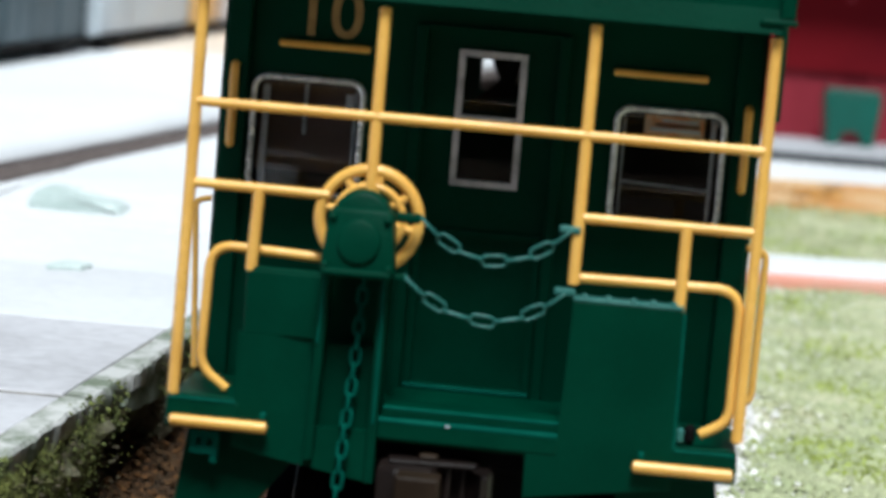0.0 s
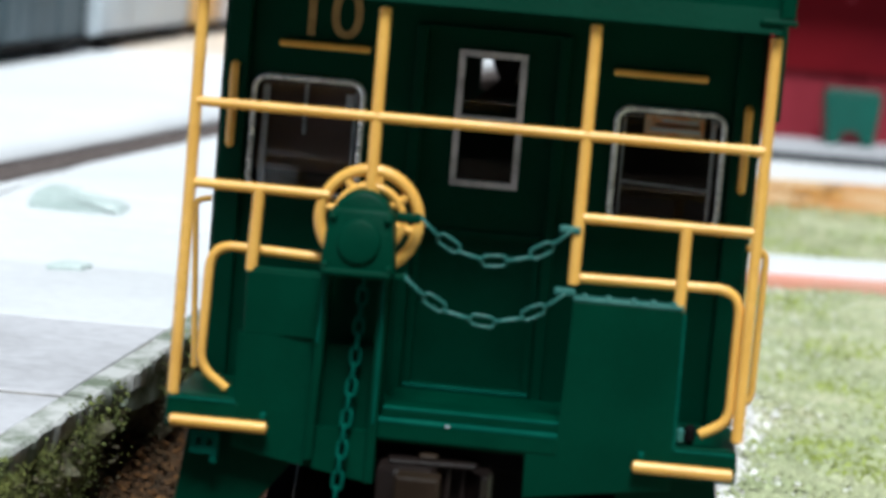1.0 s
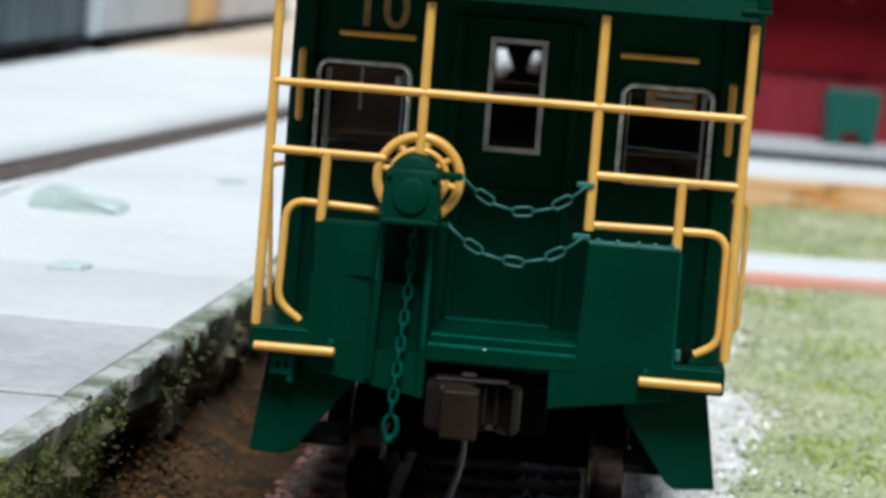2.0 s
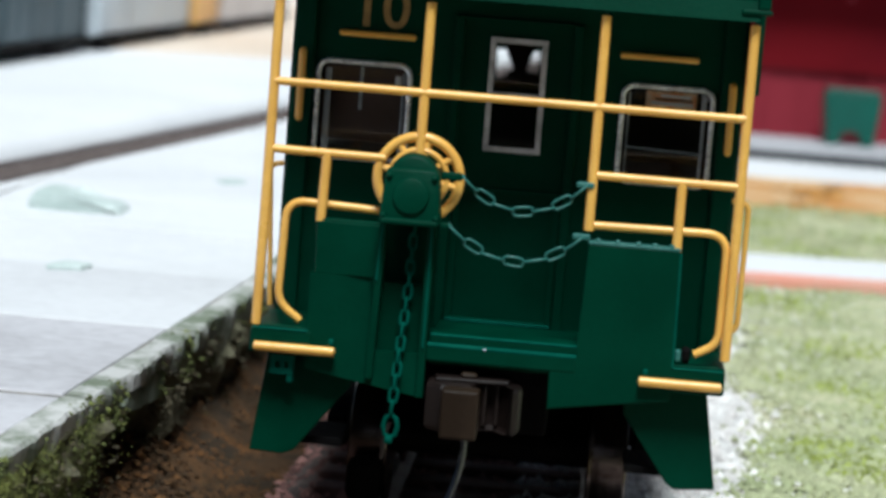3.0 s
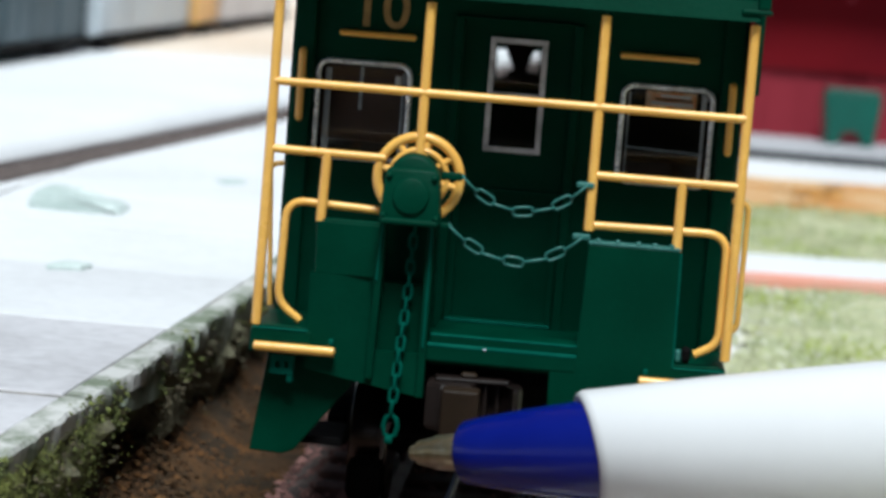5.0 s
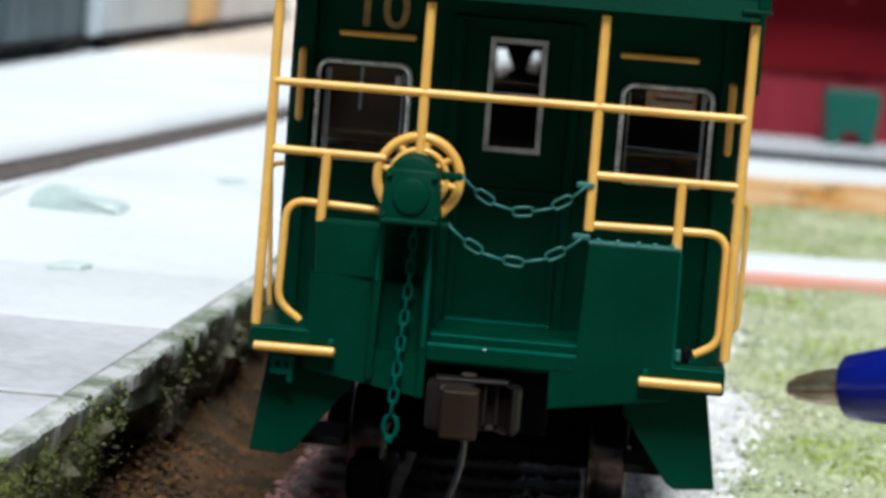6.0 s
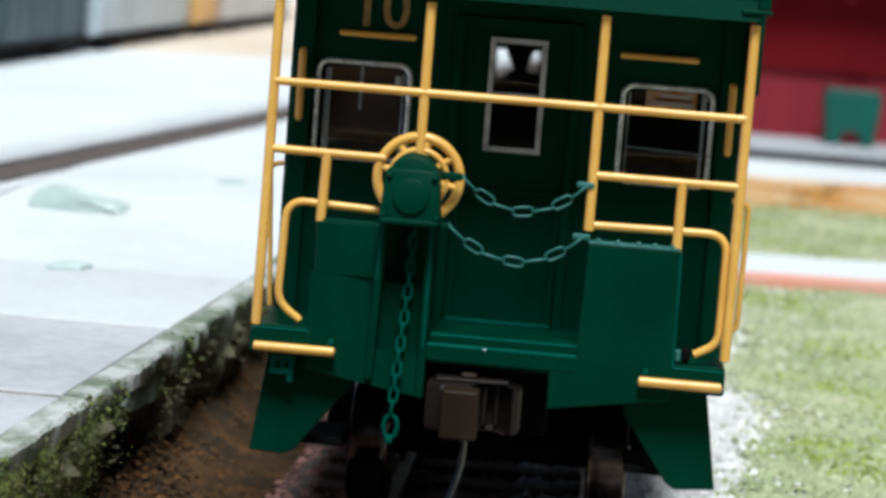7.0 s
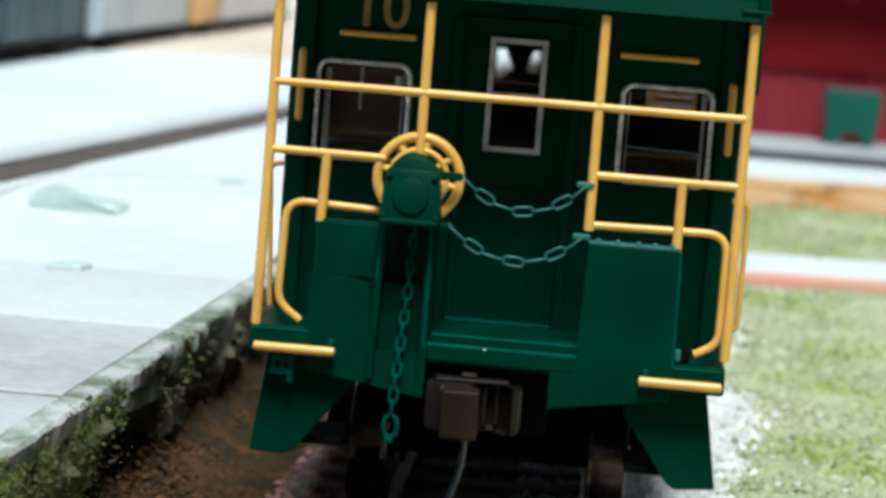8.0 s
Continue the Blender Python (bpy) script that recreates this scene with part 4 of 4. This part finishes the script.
    part("knob", boxes((13.85, 14.55, 0.1, 0.9, 15.4, 16.6, 0.3)), BLACK, cab, "black latch knob")
    buckle = part("buckle", pierced(bmesh.new(), -15.9, -14.2, 12.05, 13.45, -0.2, 0.6, [(-15.5, -15.2, 12.55, 13.0), (-14.85, -14.55, 12.55, 13.0)]), BEAD, cab)
    part("tab", boxes((-14.65, -14.2, -0.15, 0.55, 11.45, 12.05, 0.1)), BEAD, buckle)
    for poly in ([(-16.25, 13.7), (-17.2, 5.95), (-14.75, 5.85), (-13.9, 6.2), (-10.0, 11.4), (-10.0, 13.7)],
                 [(16.0, 13.5), (17.2, 6.1), (14.3, 5.85), (13.6, 6.3), (10.1, 11.1), (10.0, 13.4)]):
        part("step_wing", prism(bmesh.new(), poly, 1.2, 2.1, 0.12), GREEN, cab)
    for s in (-1, 1):
        for i, (z, y0) in enumerate(((6.6, 3.2), (10.4, 5.0))):
            part("step_tread", boxes((s * 13.5 - 3.0, s * 13.5 + 3.0, y0 - 1.0, 8.6, z, z + 0.6, 0.1)), BLACK, cab)
    # thin lighter beads that paint the highlights on sheet and beam edges
    for pts in ([(13.2, -0.42, 23.4), (13.3, -0.42, 15.1)], [(-8.35, -0.82, 23.9), (-8.55, -0.82, 19.6)],
                [(-4.8, -0.82, 23.9), (-4.8, -0.82, 15.0)], [(13.4, -0.36, 15.05), (17.0, -0.36, 15.05)], [(-17.3, -0.46, 15.4), (-13.3, -0.46, 15.4)]):
        part("edge_bead", tube(bmesh.new(), pts, 0.11, 6), BEAD, cab, "edge highlight painted as a lighter green bead")
    part("edge_bead", tube(bmesh.new(), [(-4.5, -0.34, 15.2), (6.3, -0.34, 15.2)], 0.21, 10), BEAD, cab, "edge highlight painted as a lighter green bead", smooth=True)
    part("edge_bead", tube(bmesh.new(), [(-4.3, -0.02, 15.92), (6.3, -0.02, 15.92)], 0.13, 8), BEAD, cab, "edge highlight painted as a lighter green bead", smooth=True)
    # lighter strip painting the highlight on the door's bottom moulding
    part("lower_moulding", boxes((-4.05, 4.05, 9.75, 10.2, 15.55, 15.9, 0.12)), BEAD, door)
    # brake gear box, hand wheel
    def lean_back(bm):
        for v in bm.verts:
            v.co.y += (v.co.z - 24.05) * 0.16
    bm = bmesh.new()
    prism(bm, [(-8.62, 24.3), (-8.4, 24.05), (-4.4, 24.05), (-4.18, 24.3), (-4.5, 27.75), (-4.75, 28.0), (-8.1, 28.0), (-8.35, 27.75)], -2.6, -0.4, 0.22)
    lean_back(bm)
    gear = part("gear_box", bm, GREEN, cab, "green brake gear housing", smooth=True)
    bm = bmesh.new()
    prism(bm, [(-6.4 + 1.9 * math.cos(t), 27.15 + 1.9 * math.sin(t)) for t in [2 * math.pi * k / 28 for k in range(28)]], -2.15, -0.5, 0.35)
    lean_back(bm)
    part("dome", bm, GREEN, gear, smooth=True)
    bm = bmesh.new()
    prism(bm, [(-6.4 + 1.3 * math.cos(t), 26.1 + 1.3 * math.sin(t)) for t in [2 * math.pi * k / 28 for k in range(28)]], -2.9, -2.45, 0.16)
    lean_back(bm)
    part("cover_disc", bm, GREEN, gear, smooth=True)
    part("lip", boxes((-8.5, -4.3, -2.85, -0.6, 24.0, 24.45, 0.16)), GREEN, gear)
    for x, z in ((-8.05, 27.45), (-4.8, 27.45), (-8.3, 24.6), (-4.5, 24.6)):
        bm = bmesh.new()
        bmesh.ops.create_icosphere(bm, subdivisions=2, radius=0.24, matrix=Matrix.Translation((x, -2.68, z)))
        lean_back(bm)
        part("bolt", bm, GREEN, gear, smooth=True)
    part("spindle", boxes((-4.4, -2.9, -1.5, -0.9, 27.35, 27.95, 0.15)), GREEN, gear)
    part("chain_lug", boxes((-4.4, -3.5, -1.4, -0.9, 23.85, 24.25, 0.1)), GREEN, gear)
    bm = bmesh.new()
    tube(bm, ring_pts((-6.13, 27.2), 3.0, 3.0, 40, 0.15), 0.37, 10, closed=True)
    wheel = part("hand_wheel", bm, YELLOW, cab, "yellow brake hand wheel", smooth=True)
    part("hub_ring", tube(bmesh.new(), ring_pts((-6.13, 27.2), 2.05, 2.05, 32, 0.05), 0.24, 8, closed=True), YELLOW, wheel, smooth=True)
    for k in range(8):
        t = 2 * math.pi * (k + 0.75) / 8
        part("spoke", tube(bmesh.new(), [(-6.13 + 0.5 * math.cos(t), 0.1, 27.25 + 0.5 * math.sin(t)), (-6.13 + 3.0 * math.cos(t), 0.15, 27.25 + 3.0 * math.sin(t))], 0.27, 8), YELLOW, wheel, smooth=True)
    # chains
    link = chain_link_mesh(0.41, 0.33, 0.1, GREEN_EDGE)
    # brake chain links: darker green carries the shadow the chain hangs in
    shaded_link = chain_link_mesh(0.27, 0.29, 0.14, BEAD)

    def sag(a, b, low, n=12):
        a, b = Vector(a), Vector(b)
        return [a.lerp(b, k / n) - Vector((0, 0, ((a.z + b.z) / 2 - low) * 4 * (k / n) * (1 - k / n))) for k in range(n + 1)]
    hang_chain(cab, "upper_chain", sag((-2.9, -1.2, 27.7), (6.1, -0.3, 27.75), 25.5), link)
    hang_chain(cab, "lower_chain", sag((-3.6, -1.2, 24.1), (6.1, -0.5, 24.0), 21.85), link)
    hang_chain(cab, "brake_chain", [(-6.1, 0.3, 24.0), (-6.3, 0.2, 18.0), (-6.5, -0.4, 14.5), (-6.6, -0.9, 12.0), (-6.75, -0.9, 9.9)], shaded_link, 0.95)
    part("chain_hook", tube(bmesh.new(), fillet([(-6.75, -0.9, 9.3), (-7.1, -0.9, 8.4), (-7.2, -0.9, 6.6)], 0.4), 0.15), COUPLER, cab)
    part("chain_ring", tube(bmesh.new(), ring_pts((-6.7, 9.05), 0.52, 0.85, 8, -0.9), 0.19, 8, closed=True), BEAD, cab, smooth=True)
    part("shackle", boxes((-7.1, -6.45, -1.2, -0.6, 7.75, 8.35, 0.2)), BEAD, cab)
    for z in (27.75, 24.0):
        part("chain_eye", boxes((5.3, 6.6, -0.5, 0.1, z - 0.22, z + 0.22, 0.12)), GREEN_EDGE, cab)
    # coupler
    bm = bmesh.new()
    prism(bm, [(-4.25, -1.6), (-3.2, -2.4), (-0.9, -2.2), (-0.7, -0.4), (0.2, 0.6), (1.0, 0.4), (1.75, -0.8), (2.05, -1.9), (2.45, -1.7), (2.65, 0.2), (2.2, 1.6), (1.0, 5.0), (-2.5, 5.0), (-4.35, 1.0)], 9.2, 12.75, 0.35, "z")
    coupler = part("coupler", bm, COUPLER, cab, "dark brown plastic knuckle coupler")
    part("knuckle", boxes((-3.0, -0.3, -4.0, -2.0, 9.05, 12.65, 0.2)), KNUCKLE, coupler, "lighter brown knuckle block")
    bm = bmesh.new()
    prism(bm, [(-3.6, -1.2), (1.6, -0.6), (1.9, 1.2), (0.8, 2.6), (-3.0, 2.6), (-3.9, 0.8)], 12.7, 13.05, 0.15, "z")
    part("top_plate", bm, COUPLER, coupler)
    part("pin", boxes((-1.9, -0.7, -0.6, 0.5, 13.0, 13.4, 0.2)), KNUCKLE, coupler)
    for x, y in ((-0.2, -0.4), (0.7, 0.0)):
        part("rib", boxes((x, x + 0.33, y, y + 0.7, 9.6, 12.6, 0.1)), COUPLER, coupler)
    part("draft_box", boxes((-3.0, 2.0, 4.0, 22.0, 9.4, 13.6, 0.2)), BLACK, cab)
    part("trip_wire", tube(bmesh.new(), fillet([(-1.2, -1.6, 9.3), (-1.3, -1.7, 6.8), (-2.2, -2.4, 3.8), (-3.6, -3.6, 2.2)], 1.5, 6), 0.28, 10), DARK_STEEL, coupler, smooth=True)
    # underframe
    part("underframe", boxes((-15.5, 15.5, 2.4, 125, 12.2, 13.6, 0.1), (-4.5, 4.5, 6, 120, 8.0, 12.2, 0.2)), BLACK, cab)
    for yc in (26.0, 100.0):
        part("truck_bolster", boxes((-11.5, 11.5, yc - 3, yc + 3, 4.6, 8.2, 0.3)), BLACK, cab)
        for s in (-1, 1):
            bm = bmesh.new()
            prism(bm, [(yc - 10.5, 4.0), (yc - 9.5, 6.2), (yc - 5, 7.2), (yc + 5, 7.2), (yc + 12, 6.2), (yc + 13, 4.0), (yc + 9, 4.2), (yc + 4, 3.4), (yc - 4, 3.4), (yc - 9, 4.2)], s * 12.3 - 0.8, s * 12.3 + 0.8, 0.15, "x")
            part("side_frame", bm, BLACK, cab)
    # black block added before the left wheel to darken its lower part
    part("brake_shoe", boxes((-10.7, -7.9, 10.4, 11.6, 0.7, 4.3, 0.8)), BLACK, cab)
    wheels = []
    for ya in (17.5, 34.5, 90.5, 109.5):
        bm = bmesh.new()
        for s in (-1, 1):
            prof = [(7.85, 1.2), (7.85, 5.4), (8.0, 5.5), (8.2, 5.4), (8.3, 4.7), (8.7, 4.7), (8.75, 4.85), (10.8, 4.75), (10.95, 4.55), (10.9, 3.9), (10.2, 3.6), (10.2, 2.0), (10.8, 1.6), (11.0, 1.0)]
            lathe(bm, [(s * a, r) for a, r in prof], (0, ya, 4.83), 36)
        wheels.append(part("wheel_set", bm, WHEEL, cab, "brown metal wheel pair", smooth=True, at=(0, ya, 4.83)))
        part("axle", tube(bmesh.new(), [(-9.8, 0, 0), (9.8, 0, 0)], 1.2, 12), BLACK, wheels[-1], smooth=True)
    # far end platform
    part("far_platform", boxes((-17, 17, 118, 128, 13.6, 15.2, 0.2)), GREEN, cab)
    for x in (-17, -8.5, 6, 17):
        part("railing_post", tube(bmesh.new(), [(x, 127.6, 15), (x, 127.6, 40)], 0.39), YELLOW, cab)
    part("top_rail", tube(bmesh.new(), [(-17, 127.6, 33.4), (17, 127.6, 33.4)], 0.31), YELLOW, cab)
    return cab, wheels


# ---- the pen ----
def build_pen():
    th = thing("pen", "white ballpoint pen with a blue collar and brass nib", "pen")
    part("nib", lathe(bmesh.new(), [(0.0, 0.3), (0.1, 0.5), (0.55, 0.62), (0.7, 0.85), (1.9, 1.1), (2.1, 1.22), (3.6, 1.34), (5.6, 1.36)], seg=28), BRASS, th, "brass writing tip", smooth=True)
    part("collar", lathe(bmesh.new(), [(4.15, 1.4), (4.2, 1.95), (4.45, 2.2), (5.8, 2.45), (9.5, 2.98), (14.2, 3.5), (16.8, 3.6), (16.9, 3.0)], seg=48), PEN_BLUE, th, "glossy dark blue plastic collar", smooth=True)
    bm = lathe(bmesh.new(), [(14.7, 3.5), (14.7, 3.72), (14.85, 3.95), (15.3, 4.12), (23, 4.85), (34, 5.5), (60, 5.9), (120, 5.6), (138, 5.2), (140, 4.6)], seg=64)
    # the barrel's mouth is cut at a slant
    for v in bm.verts:
        if v.co.x < 16:
            v.co.x += -1.25 - 0.10 * v.co.z - 0.65 * v.co.y
    part("barrel", bm, PEN_WHITE, th, "glossy white plastic barrel with a slanted mouth", smooth=True)
    return th


build_ground()
build_backing()
build_platform()
build_upper_road()
build_track()
build_kerb_path()
build_station()
build_bin()
build_freight_car(CAR_DARK, "freight_car", "dark grey ribbed freight car on the siding", 290, 434)
build_freight_car(CAR_GREY, "freight_car", "pale blue grey ribbed freight car on the siding", 441, 574)
build_freight_car(CAR_YELLOW, "freight_car", "short yellow freight car on the siding", 580, 620)
build_freight_car(CAR_WHITE, "freight_car", "white freight car on the siding", 627, 790)
caboose, wheel_sets = build_caboose()
pen = build_pen()
build_scenery()

# millimetres and degrees: time, x, y, z, pitch, lean, turn of the caboose
RUN = [(0.0, -0.72, -31.26, 0.0, -0.04, 0.36, -0.21), (1.08, -0.72, -31.26, 0.0, -0.04, 0.36, -0.21),
       (1.2, -0.64, -24.29, -0.15, 0.1, 1.43, -0.66), (1.3, -0.60, -20.2, -0.46, 0.06, 0.83, -0.36),
       (1.4, -0.63, -14.4, -0.55, -0.1, 0.55, -0.28), (1.5, -0.67, -8.75, -0.64, -0.23, 0.32, -0.2),
       (1.6, -0.62, -4.97, -0.46, 0.06, 0.0, -0.6), (1.7, -0.5, -2.66, -0.22, 0.1, 0.2, -0.5),
       (1.85, -0.2, -0.8, -0.1, 0.05, 0.1, -0.2), (2.0, 0.0, 0.0, 0.0, 0.0, 0.0, 0.0), (8.0, 0.0, 0.0, 0.0, 0.0, 0.0, 0.0)]
# time, tip x, y, z, pitch, turn of the pen
POINTING = [(0.0, 56.3, -7.5, 45.2, 0.0, -27.7), (3.0, 52.7, -7.5, 44.1, -0.1, -27.4), (3.2, 36.1, -7.5, 40.5, 0.0, -25.9),
            (3.3, 27.3, -7.5, 37.5, -0.9, -25.2), (3.4, 16.6, -7.5, 33.3, -2.4, -24.3), (3.5, 11.0, -7.5, 29.8, -6.2, -24.0),
            (3.6, 7.0, -7.5, 21.3, -8.2, -23.6), (3.7, 4.2, -7.5, 17.2, -10.2, -23.4), (3.8, 2.1, -7.5, 14.6, -10.5, -23.3),
            (4.0, -1.5, -7.5, 11.4, -10.2, -22.9), (4.2, -4.0, -7.5, 9.8, -9.8, -22.7), (4.5, -4.3, -7.5, 8.1, -10.2, -22.7),
            (4.7, -4.7, -7.5, 8.6, -9.8, -22.7), (5.3, -4.1, -7.5, 8.5, -9.8, -22.7), (5.6, 0.2, -7.5, 9.9, -9.3, -23.0),
            (5.8, 10.0, -7.5, 13.3, -9.0, -23.7), (5.9, 18.3, -7.5, 16.7, -9.0, -24.3), (6.0, 21.1, -7.5, 15.5, -9.8, -24.6),
            (6.1, 22.8, -7.5, 16.9, -9.2, -24.7), (6.2, 28.9, -7.5, 18.1, -8.5, -25.1), (6.4, 51.5, -7.5, 21.7, -8.4, -27.0),
            (8.0, 66.0, -7.5, 26.9, -7.8, -28.5)]


def motions():
    walk(caboose, [(t, pose(x * MM, y * MM, z * MM, a, b, c)) for t, x, y, z, a, b, c in RUN])
    for w in wheel_sets:
        ya = w.location.y
        walk(w, [(r[0], pose(0, ya, 4.83 * MM, -math.degrees((r[2] - RUN[0][2]) / 4.83))) for r in RUN])
    walk(pen, [(t, pose(x * MM, y * MM, z * MM, 0, p, c)) for t, x, y, z, p, c in POINTING])


motions()
